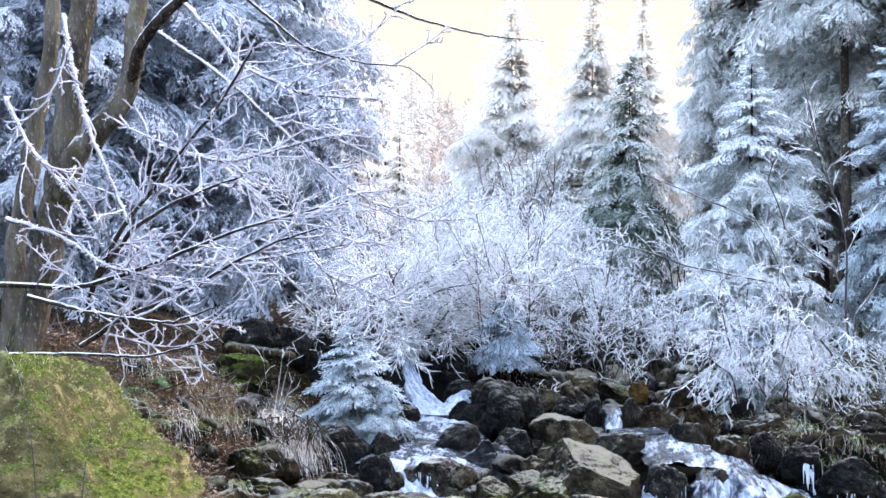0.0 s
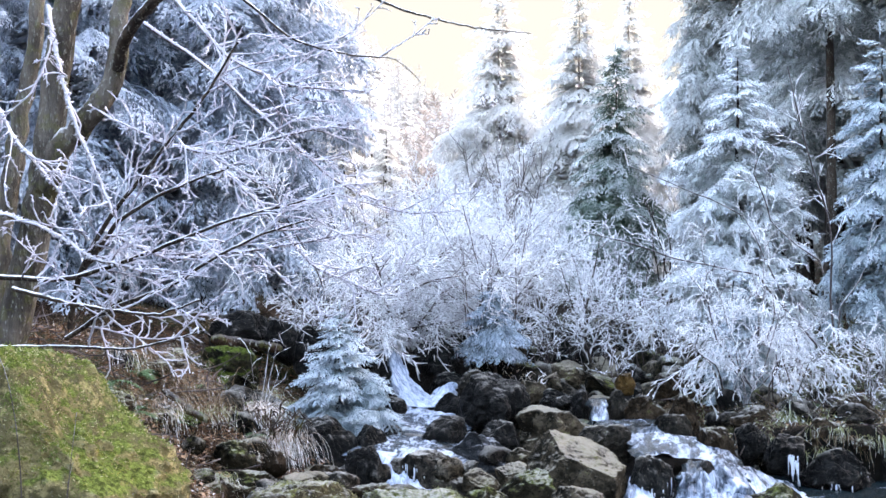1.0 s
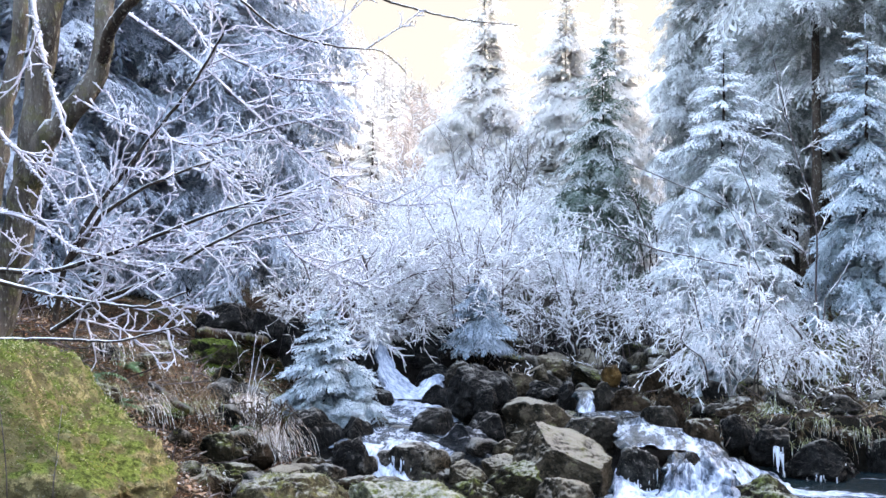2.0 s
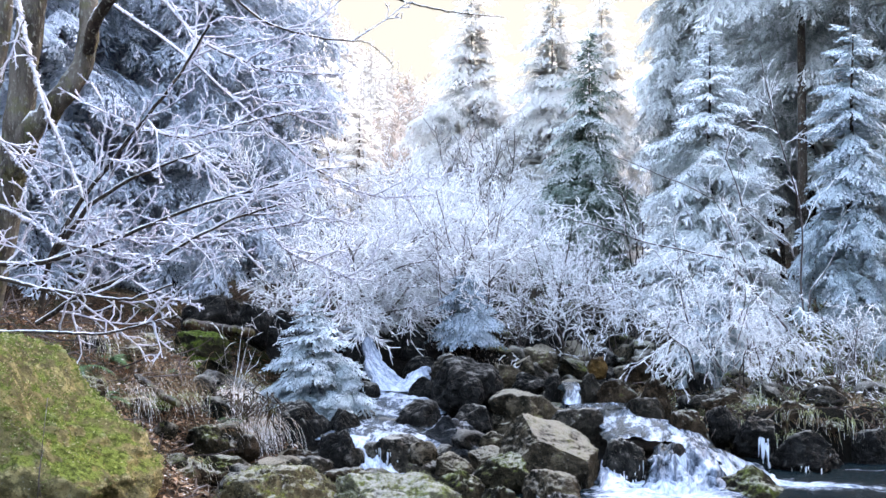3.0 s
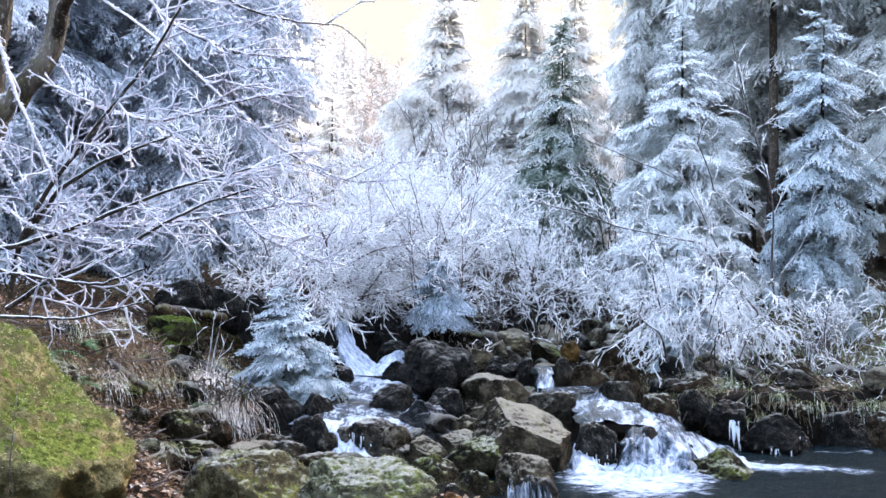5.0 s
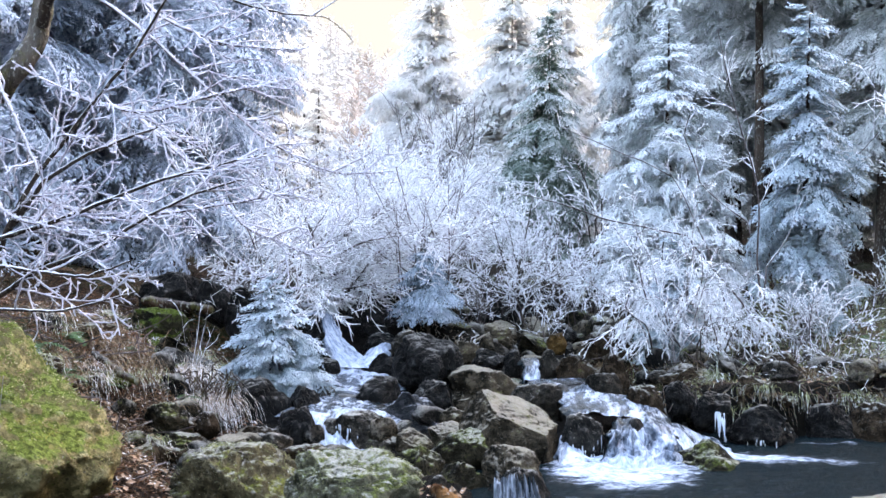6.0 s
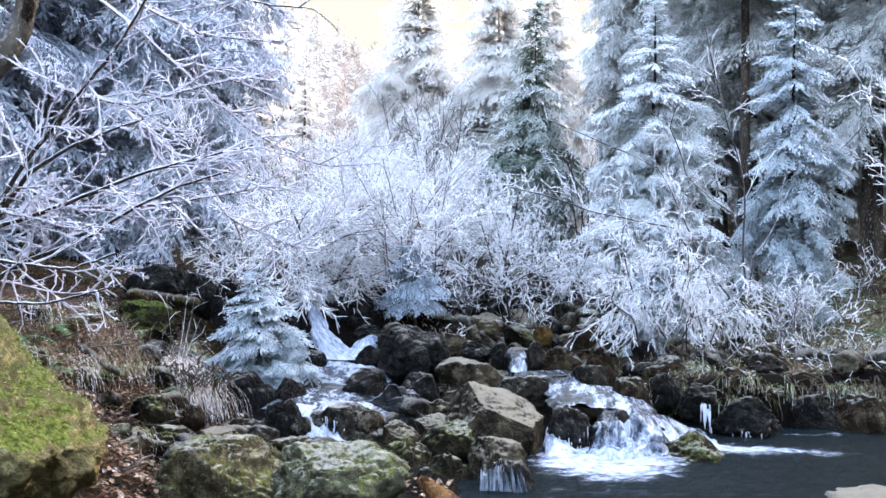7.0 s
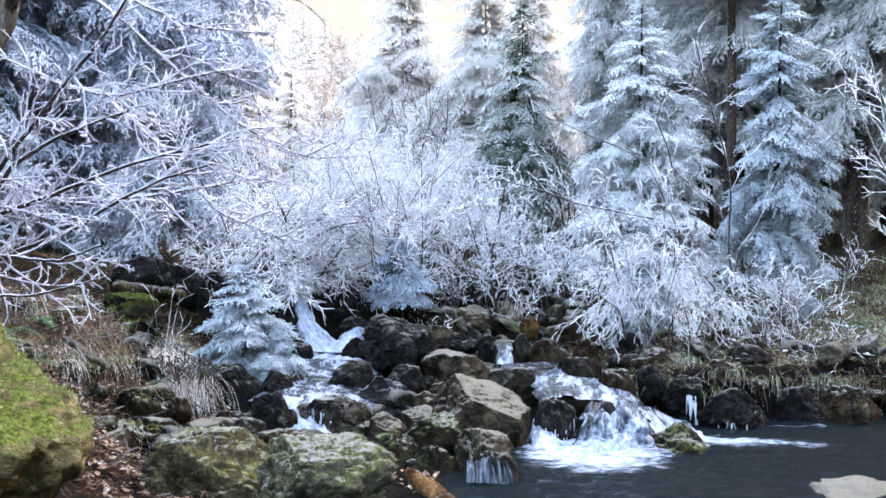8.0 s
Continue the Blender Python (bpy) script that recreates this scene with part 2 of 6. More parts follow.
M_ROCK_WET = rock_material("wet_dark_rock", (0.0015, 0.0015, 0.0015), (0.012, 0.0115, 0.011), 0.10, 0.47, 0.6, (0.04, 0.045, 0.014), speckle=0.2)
M_ROCK = rock_material("grey_brown_rock", (0.004, 0.0035, 0.003), (0.036, 0.031, 0.025), 0.30, 0.56, 0.3, (0.05, 0.055, 0.016), speckle=0.3)
M_ROCK_MOSS = rock_material("mossy_rock", (0.004, 0.0035, 0.0025), (0.030, 0.025, 0.016), 0.46, 0.52, 0.1, (0.070, 0.085, 0.020), speckle=0.3)
M_ROCK_LICHEN = rock_material("lichened_rock", (0.022, 0.018, 0.011), (0.105, 0.088, 0.05), 0.42, 0.54, 0.05, (0.13, 0.14, 0.025), speckle=0.4)
M_ROCK_FROSTED = rock_material("frosted_mossy_rock", (0.035, 0.035, 0.023), (0.15, 0.145, 0.10), 0.54, 0.58, 0.0, (0.11, 0.125, 0.04), speckle=0.4)
M_ROCK_PALE = rock_material("pale_frosted_rock", (0.006, 0.005, 0.0035), (0.065, 0.052, 0.036), 0.40, 0.66, 0.1, (0.065, 0.072, 0.017), speckle=0.3, rime=(0.30, 0.27, 0.225))
M_ROCK_BLUE = rock_material("blue_grey_slab", (0.005, 0.0055, 0.0065), (0.036, 0.039, 0.044), 0.0, 0.62, 0.5, speckle=0.1, rime=(0.32, 0.34, 0.38))
M_ROCK_ICY = rock_material("ice_flecked_rock", (0.003, 0.003, 0.003), (0.022, 0.021, 0.019), 0.26, 0.56, 0.5, (0.05, 0.06, 0.018), speckle=0.7)
M_ROCK_EARTHY = rock_material("earthy_bank_stone", (0.006, 0.004, 0.0025), (0.042, 0.029, 0.019), 0.38, 0.54, 0.1, (0.05, 0.06, 0.018), speckle=0.25)
M_ROCK_GREEN = rock_material("green_mossy_rock", (0.006, 0.006, 0.004), (0.03, 0.026, 0.016), 0.62, 0.30, 0.0, (0.045, 0.065, 0.012), speckle=0.1)
M_ROCK_OCHRE = rock_material("ochre_stone", (0.03, 0.017, 0.006), (0.10, 0.057, 0.02), 0.2, 0.40, 0.1, speckle=0.2)
M_BOULDER = rock_material("moss_covered_boulder", (0.09, 0.08, 0.038), (0.30, 0.245, 0.12), 0.42, 0.30, 0.0, (0.12, 0.145, 0.034), speckle=0.5, rime=(0.42, 0.40, 0.28), shed=0.6)


def ground_material():
    m, t, b = material("forest_floor", 0.92)
    n1, n2, n3 = noise_node(t, 1.1, 6, 0.65), noise_node(t, 9, 8, 0.78), noise_node(t, 32, 7, 0.8)
    c = mix(t, span(t, n2, 0.38, 0.64), (0.004, 0.003, 0.002), (0.042, 0.023, 0.014))
    c = mix(t, val(t, "MULTIPLY", span(t, n3, 0.52, 0.58), 0.8), c, (0.10, 0.060, 0.036))
    c = mix(t, val(t, "MULTIPLY", span(t, n1, 0.5, 0.62), 0.6), c, (0.032, 0.040, 0.012))
    fr = val(t, "ADD", val(t, "MULTIPLY", up(t), 0.3), val(t, "ADD", n3, val(t, "MULTIPLY", n1, 0.4)))
    c = mix(t, val(t, "MULTIPLY", span(t, fr, 1.0, 1.2), 0.3), c, (0.36, 0.36, 0.36))
    sep = t.nodes.new("ShaderNodeSeparateXYZ")
    co = t.nodes.new("ShaderNodeTexCoord")
    t.links.new(co.outputs["Object"], sep.inputs[0])
    c = mix(t, val(t, "MULTIPLY", span(t, sep.outputs["Y"], 22.0, 55.0), span(t, n2, 0.3, 0.5)), c, (0.40, 0.41, 0.43))   # frozen meadows up the valley
    c = mix(t, val(t, "MULTIPLY", attr(t, "frost"), 0.94), c, (0.005, 0.0045, 0.004))   # wet gravel of the bed, blackened further for shade between stones and under banks
    t.links.new(c, b.inputs["Base Color"])
    bump(t, b, val(t, "ADD", n2, n3), 1.0, 0.05)
    return m


M_GROUND = ground_material()


def water_material(name, ior=1.33, gloss=0.3):
    """Clear dark water with white foam where the 'frost' attribute (here: foam) and streaky noise say so."""
    m, t, b = material(name, 0.06)
    a = t.nodes.new("ShaderNodeAttribute")
    a.attribute_name = "flow"
    n1, n2 = t.nodes.new("ShaderNodeTexNoise"), t.nodes.new("ShaderNodeTexNoise")
    for n, sc, de in ((n1, 9, 7), (n2, 34, 5)):
        n.inputs["Scale"].default_value, n.inputs["Detail"].default_value, n.inputs["Roughness"].default_value = sc, de, 0.7
        t.links.new(a.outputs["Vector"], n.inputs["Vector"])
    n1, n2 = n1.outputs["Fac"], n2.outputs["Fac"]
    f = val(t, "ADD", attr(t, "frost"), val(t, "MULTIPLY", val(t, "SUBTRACT", n1, 0.5), 1.15))
    f = val(t, "ADD", f, val(t, "MULTIPLY", val(t, "SUBTRACT", n2, 0.5), 0.7))
    f = span(t, f, 0.38, 0.98)
    # blue-grey in the white is the foam's soft shading, put into its colour
    white = mix(t, span(t, val(t, "ADD", val(t, "MULTIPLY", n1, 0.6), val(t, "MULTIPLY", n2, 0.4)), 0.36, 0.62), (0.17, 0.23, 0.33), (0.50, 0.56, 0.66))
    c = mix(t, f, (0.005, 0.010, 0.012), white)
    t.links.new(c, b.inputs["Base Color"])
    t.links.new(val(t, "ADD", 0.05, val(t, "MULTIPLY", f, 0.6)), b.inputs["Roughness"])
    b.inputs["IOR"].default_value = ior
    b.inputs["Specular IOR Level"].default_value = gloss
    bump(t, b, val(t, "ADD", n1, val(t, "MULTIPLY", n2, 0.5)), 0.8, 0.05)
    return m


M_WATER = water_material("stream_water")
M_POOL = water_material("still_dark_water", 1.08, 0.3)


def plain_frosted(name, a, b2, frost_amount, grain=30):
    m, t, b = material(name, 0.85)
    c = mix(t, span(t, noise_node(t, 7), 0.35, 0.65), a, b2)
    g = t.nodes.new("ShaderNodeNewGeometry")
    c = mix(t, val(t, "MULTIPLY", g.outputs["Random Per Island"], 0.7), c, tuple(min(1, x * 1.7) for x in b2))
    f = val(t, "ADD", noise_node(t, grain), val(t, "MULTIPLY", attr(t, "frost"), 0.4))
    c = mix(t, span(t, f, 1.0 - frost_amount, 1.25 - frost_amount), c, (0.75, 0.77, 0.8))
    t.links.new(c, b.inputs["Base Color"])
    return m


M_GRASS = plain_frosted("dry_frosted_grass", (0.048, 0.030, 0.017), (0.13, 0.09, 0.053), 0.24)
M_GRASS_PALE = plain_frosted("pale_frosted_grass", (0.20, 0.15, 0.115), (0.36, 0.29, 0.23), 0.38)
M_GRASS_GREEN = plain_frosted("green_frosted_grass", (0.05, 0.06, 0.022), (0.17, 0.18, 0.085), 0.29)
M_LEAF = plain_frosted("fallen_leaves", (0.085, 0.048, 0.03), (0.23, 0.15, 0.10), 0.25)
M_LITTER = plain_frosted("red_brown_litter", (0.05, 0.022, 0.012), (0.16, 0.080, 0.045), 0.2)
M_FERN = plain_frosted("fern_green", (0.018, 0.036, 0.016), (0.04, 0.07, 0.032), 0.3)
M_LOG = bark_material("dark_rotten_log", (0.015, 0.009, 0.006), (0.06, 0.034, 0.022), 0.3, 0.01)
M_WOOD = bark_material("rotten_wood", (0.06, 0.026, 0.012), (0.22, 0.105, 0.04), 0.0, 0.0)


def ice_material():
    m, t, b = material("ice", 0.18)
    b.inputs["Base Color"].default_value = (0.75, 0.82, 0.9, 1)
    b.inputs["Transmission Weight"].default_value = 0.3
    b.inputs["IOR"].default_value = 1.31
    bump(t, b, noise_node(t, 30), 0.5, 0.02)
    return m


M_ICE = ice_material()


# ---- ground: one sheet, the stream bed and its banks up to the far slopes ----
def left_edge(y):
    return np.interp(y, [0, 7, 8.5, 10, 12, 14, 18, 30, 60], [-1.2, -1.4, -1.75, -1.6, -1.7, -1.9, -2.2, -3, -5])


def right_edge(y):
    return np.interp(y, [0, 5, 9.9, 10.12, 12, 15, 20, 40, 70, 300], [1.5, 5.5, 5.5, 2.2, 1.95, 2.2, 3, 7, 13, 40])


def bank_line(x, y):
    """Lets the edge of the pool bank wander."""
    return y + 0.2 * fbm(x * 1.4, 0 * x, 11.0) * np.clip((x - 2.0) / 0.5, 0, 1) * np.clip((12 - y) / 1.5, 0, 1)


def ground_z(x, y):
    x, y = np.asarray(x, dtype=float), np.asarray(y, dtype=float)
    y = bank_line(x, y)
    far = [16, 20, 40, 80, 150, 300, 450, 900], [0.75, 1.0, 2.6, 7.2, 17, 36, 50, 60]
    bl = np.interp(y, [0, 5, 7.5, 8.3, 9, 9.6, 12, 12.4, 13] + far[0], [0.12, 0.12, 0.05, 0.02, 0.08, 0.12, 0.18, 0.25, 0.72] + far[1])
    br = np.interp(y, [0, 5, 6, 8.8, 9.2, 12, 12.4, 12.8, 15] + far[0], [0.12, 0.1, -0.3, -0.3, 0.08, 0.16, 0.2, 0.3, 0.42] + far[1])
    pool = np.interp(y, [0, 5, 6, 9.85, 10.15, 12, 15] + far[0], [0.12, 0.1, -0.3, -0.3, 0.14, 0.2, 0.42] + far[1])
    br = br + (pool - br) * np.clip((x - 2.1) / 0.25, 0, 1)
    k = np.clip((x - 0.2) / 0.7, 0, 1)
    z = bl + (br - bl) * k * k * (3 - 2 * k)
    s = np.maximum(0, left_edge(y) - x)
    amp = np.interp(y, [0, 6, 7.5, 8.6, 11, 13, 16, 30], [0.3, 0.5, 0.9, 1.3, 1.0, 0.55, 0.5, 0.3])
    z = z + amp * (1 - np.exp(-s / 1.1)) + 0.06 * s + 0.45 * np.maximum(0, s - 6) * np.exp(-np.maximum(0, s - 60) / 80)
    s = np.maximum(0, x - right_edge(y))
    # last term: steep rise behind the right-hand trees, added to block the sun
    z = z + 0.2 * (1 - np.exp(-s / 0.12)) + 0.05 * np.minimum(s, 8) + np.minimum(0.9 * np.maximum(0, s - 5.5), np.interp(y, [-60, 45, 75, 130, 400], [24, 24, 26, 60, 60]))
    z = z + 0.42 * np.clip(3 - x, 0, 90) * np.clip((y - 75) / 75, 0, 1) * (1 - np.clip((y - 260) / 200, 0, 1))
    near = np.clip((40 - y) / 20, 0, 1)
    return z + near * (0.045 * fbm(x * 2.2, y * 2.2, 1.0) + 0.02 * fbm(x * 9, y * 9, 2.0, 3)) + (1 - near) * 0.8 * fbm(x * 0.08, y * 0.08, 3.0)


def axis(lo, a, b, hi, step, grow=1.07):
    mid = np.arange(a, b, step)
    def out(start, end):
        r, s = [], step
        p = start
        while p < end:
            s *= grow
            p += s
            r.append(p)
        return np.array(r)
    return np.concatenate([(2 * a - out(a, 2 * a - lo))[::-1], mid, out(b, hi)])


gx, gy = axis(-500, -4.4, 5.0, 500, 0.07), axis(-60, 6.2, 17.0, 700, 0.08)
GX, GY = np.meshgrid(gx, gy)
GV = np.stack([GX, GY, ground_z(GX, GY)], -1).reshape(-1, 3)
i0 = (np.arange(len(gy) - 1)[:, None] * len(gx) + np.arange(len(gx) - 1)[None]).ravel()
GF = np.stack([i0, i0 + 1, i0 + len(gx) + 1, i0 + len(gx)], -1)
GX, GY = GV[:, 0], GV[:, 1]
# mask reaches up the bank face, so the undercut's shade is coloured in
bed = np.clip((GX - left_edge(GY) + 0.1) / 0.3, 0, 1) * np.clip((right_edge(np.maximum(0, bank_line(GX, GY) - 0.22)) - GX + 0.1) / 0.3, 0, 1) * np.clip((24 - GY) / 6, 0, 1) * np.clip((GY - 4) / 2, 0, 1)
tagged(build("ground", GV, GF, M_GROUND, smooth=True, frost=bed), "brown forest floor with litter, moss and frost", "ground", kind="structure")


# ---- water ----
def ribbon(path, widths, n=220, k=26, seed=0.0, lift=0.022, riffle=0.42):
    """A sheet of running water along a line of places, foaming where it falls and just below."""
    path, widths = np.array(path, dtype=float), np.array(widths, dtype=float)
    q = np.concatenate([[0], np.cumsum(np.linalg.norm(np.diff(path, axis=0), axis=1))])
    s = np.linspace(0, q[-1], n)
    C = np.stack([np.interp(s, q, path[:, i]) for i in range(3)], -1)
    ker = np.ones(7) / 7
    for i in range(3):
        C[3:-3, i] = np.convolve(C[:, i], ker, "valid")
    w = np.interp(s, q, widths)
    T = np.gradient(C, axis=0)
    slope = np.maximum(0, T[:, 2]) / np.maximum(np.linalg.norm(T[:, :2], axis=1), 1e-4)
    foam = np.clip(slope * 2.2, 0, 1)
    for i in range(n - 2, -1, -1):
        foam[i] = max(foam[i], foam[i + 1] * (1 - 0.9 * (s[i + 1] - s[i])) - 0.012)
    side = unit(np.stack([T[:, 1], -T[:, 0], np.zeros(n)], -1))
    a = np.linspace(-1, 1, k)
    across, along = np.meshgrid(a, s)
    ragged = 1 + 0.32 * fbm(along * 9 + np.sign(across) * 3, across * 0.4, seed + 2)
    V = C[:, None, :] + side[:, None, :] * (a[None, :] * ragged * w[:, None] / 2)[..., None]
    V[:, :, 2] += lift * (0.5 + 1.2 * foam[:, None]) * fbm(across * 5 + seed, along * 7, seed) + 0.032 * foam[:, None] * fbm(across * 17, along * 15, seed + 3)
    V[:, :, 1] -= 0.03 * foam[:, None] * fbm(across * 9, along * 2.0, seed + 7)
    V[:, :, 2] -= 0.10 * np.abs(a[None, :]) ** 5
    f = np.clip(foam[:, None] * 0.5 + riffle + 0.16 * fbm(across * 4, along * 2.5, seed + 9), 0, 1.2)
    i0 = (np.arange(n - 1)[:, None] * k + np.arange(k - 1)[None]).ravel()
    flow = np.stack([across * w[:, None] * 0.5, along * 0.3, 0 * along + seed], -1)
    return V.reshape(-1, 3), np.stack([i0, i0 + 1, i0 + k + 1, i0 + k], -1), f.ravel(), flow.reshape(-1, 3)


water = thing("stream", (0, 0, 0), "clear mountain stream foaming white between rocks", "stream")
tagged(water, kind="structure")

def fall(lip, foot, n, k, seed, foam, drop=1.6, bulge=0.04, throw=0.75, wave=0.0):
    """A sheet of water between the line of its brink and the line of its foot."""
    def line(pts):
        pts = np.array(pts, dtype=float)
        q = np.linspace(0, 1, len(pts))
        return np.stack([np.interp(np.linspace(0, 1, k), q, pts[:, i]) for i in range(3)], -1)
    A, B = line(lip), line(foot)
    q, c = np.meshgrid(np.linspace(0, 1, n), np.linspace(0, 1, k), indexing="ij")
    V = A[None] + (B - A)[None] * (q ** throw)[..., None]
    V[..., 2] = A[None, :, 2] + (B - A)[None, :, 2] * q ** drop
    wide, long = np.linalg.norm(A[-1] - A[0]) + 0.1, np.linalg.norm((B - A).mean(0))
    mid = np.sin(np.pi * np.clip(q * 0.9 + 0.1, 0, 1))
    V[..., 1] -= bulge * mid * (fbm(c * wide * 9, q * long * 4, seed) + 0.5 * fbm(c * wide * 24, q * long * 9, seed + 2))
    V[..., 2] += bulge * 0.5 * mid * fbm(c * wide * 12, q * long * 10, seed + 4) + wave * fbm(c * wide * 7, q * long * 9, seed + 5)
    edge = np.minimum(c, 1 - c) * 2
    rag = (c - 0.5) * 2 * np.abs((c - 0.5) * 2) ** 3
    V[..., 0] += rag * 0.05 * (fbm(q * long * 9 + np.sign(c - 0.5), 0 * q, seed + 8) - 0.2)
    V[..., 1] -= 0.02 * np.abs(rag) * fbm(q * long * 14, c * 3, seed + 9)
    V[..., 2] -= 0.05 * (1 - np.clip(edge * 5, 0, 1))
    f = foam[0] + (foam[1] - foam[0]) * q + 0.18 * fbm(c * wide * 6, q * long * 2, seed + 6) + 0.25 * np.clip(q * 3 - 2.2, 0, 1) - 0.3 * (1 - np.clip(edge * 6, 0, 1))
    i0 = (np.arange(n - 1)[:, None] * k + np.arange(k - 1)[None]).ravel()
    flow = np.stack([c * wide, q * long * 0.35, 0 * q + seed], -1)
    return V.reshape(-1, 3), np.stack([i0, i0 + k, i0 + k + 1, i0 + 1], -1), f.ravel().clip(0, 1.2), flow.reshape(-1, 3)


for lip, foot, n, k, seed, foam, drop, bulge, wave, label in (
    ([(1.22, 10.15, 0.34), (1.5, 10.15, 0.36), (1.72, 10.0, 0.36), (1.96, 9.85, 0.3), (2.12, 9.7, 0.25)], [(1.22, 9.35, 0.28), (1.45, 9.35, 0.29), (1.64, 9.3, 0.26), (1.86, 9.25, 0.25), (2.12, 9.3, 0.18)], 50, 60, 1.0, (0.72, 0.5), 1.0, 0.0, 0.016, "white water sliding through a shallow basin"),
    ([(1.61, 9.3, 0.26), (1.74, 9.25, 0.26), (1.87, 9.2, 0.27), (2.11, 9.25, 0.19)], [(1.35, 8.62, -0.03), (1.56, 8.5, -0.04), (1.77, 8.5, -0.04), (2.04, 8.65, -0.01)], 90, 70, 2.0, (0.55, 0.9), 1.5, 0.10, 0.0, "broken white water falling over a dark rock"),
    ([(1.91, 9.4, 0.26), (2.16, 9.45, 0.18), (2.35, 9.5, 0.08), (2.52, 9.5, 0.04)], [(1.91, 8.66, -0.02), (2.13, 8.7, -0.01), (2.37, 8.85, -0.01), (2.61, 9.1, -0.01)], 70, 50, 3.0, (0.6, 1.0), 1.2, 0.04, 0.012, "smooth white chute into the pool"),
    ([(1.14, 9.2, 0.14), (1.21, 9.2, 0.13), (1.28, 9.2, 0.09)], [(1.03, 8.55, -0.05), (1.15, 8.5, -0.04), (1.35, 8.6, -0.04)], 50, 30, 3.5, (0.7, 0.95), 1.3, 0.05, 0.0, "white water falling between two rocks"),
    ([(1.02, 11.3, 0.53), (1.13, 11.3, 0.53), (1.23, 11.3, 0.53)], [(0.98, 10.9, 0.37), (1.08, 10.85, 0.36), (1.2, 10.9, 0.37)], 40, 24, 4.5, (0.35, 0.75), 1.3, 0.03, 0.0, "small white fall between stones"),
    ([(0.95, 10.95, 0.37), (1.27, 10.95, 0.37), (1.77, 10.9, 0.37)], [(1.13, 10.45, 0.37), (1.41, 10.45, 0.38), (1.71, 10.45, 0.38)], 20, 40, 5.5, (0.4, 0.35), 1.0, 0.0, 0.008, "dark water above a ledge"),
    ([(1.24, 10.48, 0.37), (1.47, 10.48, 0.38), (1.7, 10.48, 0.37)], [(1.19, 10.3, 0.3), (1.43, 10.3, 0.3), (1.69, 10.25, 0.29)], 24, 50, 6.5, (0.4, 0.62), 1.4, 0.03, 0.0, "thin water dripping over a ledge"),
):
    V, F, A, W = fall(lip, foot, n, k, seed, foam, drop, bulge, 0.75 if bulge else 1.0, wave)
    build("water_sheet", V, F, M_WATER, water, label, A, True, W)
V, F, A, W = ribbon([(-0.42, 7.9, 0.07), (-0.50, 8.4, 0.09), (-0.62, 9.0, 0.11), (-0.66, 9.3, 0.22), (-0.62, 9.55, 0.285), (-0.64, 10.0, 0.30), (-0.64, 10.6, 0.315), (-0.62, 11.4, 0.335), (-0.56, 12.10, 0.32),
                  (-0.70, 12.25, 0.36), (-0.81, 12.40, 0.49), (-0.90, 12.55, 0.66), (-0.95, 12.65, 0.78), (-1.04, 12.80, 0.85), (-1.2, 13.1, 0.88), (-1.3, 14, 0.93), (-1.4, 16, 1.02)],
                 [0.5, 0.5, 0.45, 0.6, 0.95, 1.05, 1.0, 0.9, 0.62, 0.36, 0.22, 0.15, 0.12, 0.2, 0.5, 0.6, 0.6], seed=4.0, riffle=0.54)
build("water_sheet", V, F, M_WATER, water, "narrow white waterfall and shallow riffles below it", A, True, W)
for lip, foot, seed, throw, drop, bulge, label in (
    ([(-1.04, 12.45, 0.87), (-0.95, 12.45, 0.885), (-0.87, 12.45, 0.88)], [(-0.86, 12.05, 0.36), (-0.62, 12.0, 0.35), (-0.33, 12.0, 0.36)], 7.5, 1.9, 1.0, 0.02, "bright white waterfall widening towards its foot"),
    ([(-0.42, 12.4, 0.54), (-0.34, 12.4, 0.58), (-0.25, 12.4, 0.56)], [(-0.66, 12.08, 0.4), (-0.52, 12.02, 0.36), (-0.36, 12.0, 0.34)], 8.5, 0.8, 1.25, 0.05, "small white side fall"),
):
    V, F, A, W = fall(lip, foot, 70, 40, seed, (0.85, 1.0), drop, bulge, throw)
    build("water_sheet", V, F, M_WATER, water, label, A, True, W)
px, py = np.meshgrid(np.linspace(0.3, 7.5, 200), np.linspace(4.5, 10.6, 170))
dist = np.hypot((px - 1.52) / 0.55, (py - 8.55) / 0.72)
jet = 1.15 * np.exp(-((py - 8.98 + 0.28 * (px - 2.4)) / 0.22) ** 2) * np.clip((4.0 - px) / 1.3, 0, 1) * (px > 2.1) + 0.8 * np.exp(-((py - 9.55 + 0.2 * (px - 3.3)) / 0.07) ** 2) * np.clip((4.0 - px) / 0.5, 0, 1) * (px > 3.0)
pf = np.clip(1.5 - dist, 0, 1) + 0.95 * jet + 0.1 * fbm(px * 1.2, py * 3, 5.0)
pz = (0.016 * fbm(px * 3, py * 7, 3.0) + 0.012 * fbm(px * 5, py * 19, 8.0, 3)) * (0.6 + pf.clip(0, 1))
i0 = (np.arange(169)[:, None] * 200 + np.arange(199)[None]).ravel()
build("pool", np.stack([px, py, pz], -1).reshape(-1, 3), np.stack([i0, i0 + 1, i0 + 201, i0 + 200], -1), M_POOL, water, "dark clear pool with drifting foam", pf.ravel().clip(0, 1.1), True, np.stack([px * 0.45, py, 0 * px], -1).reshape(-1, 3))


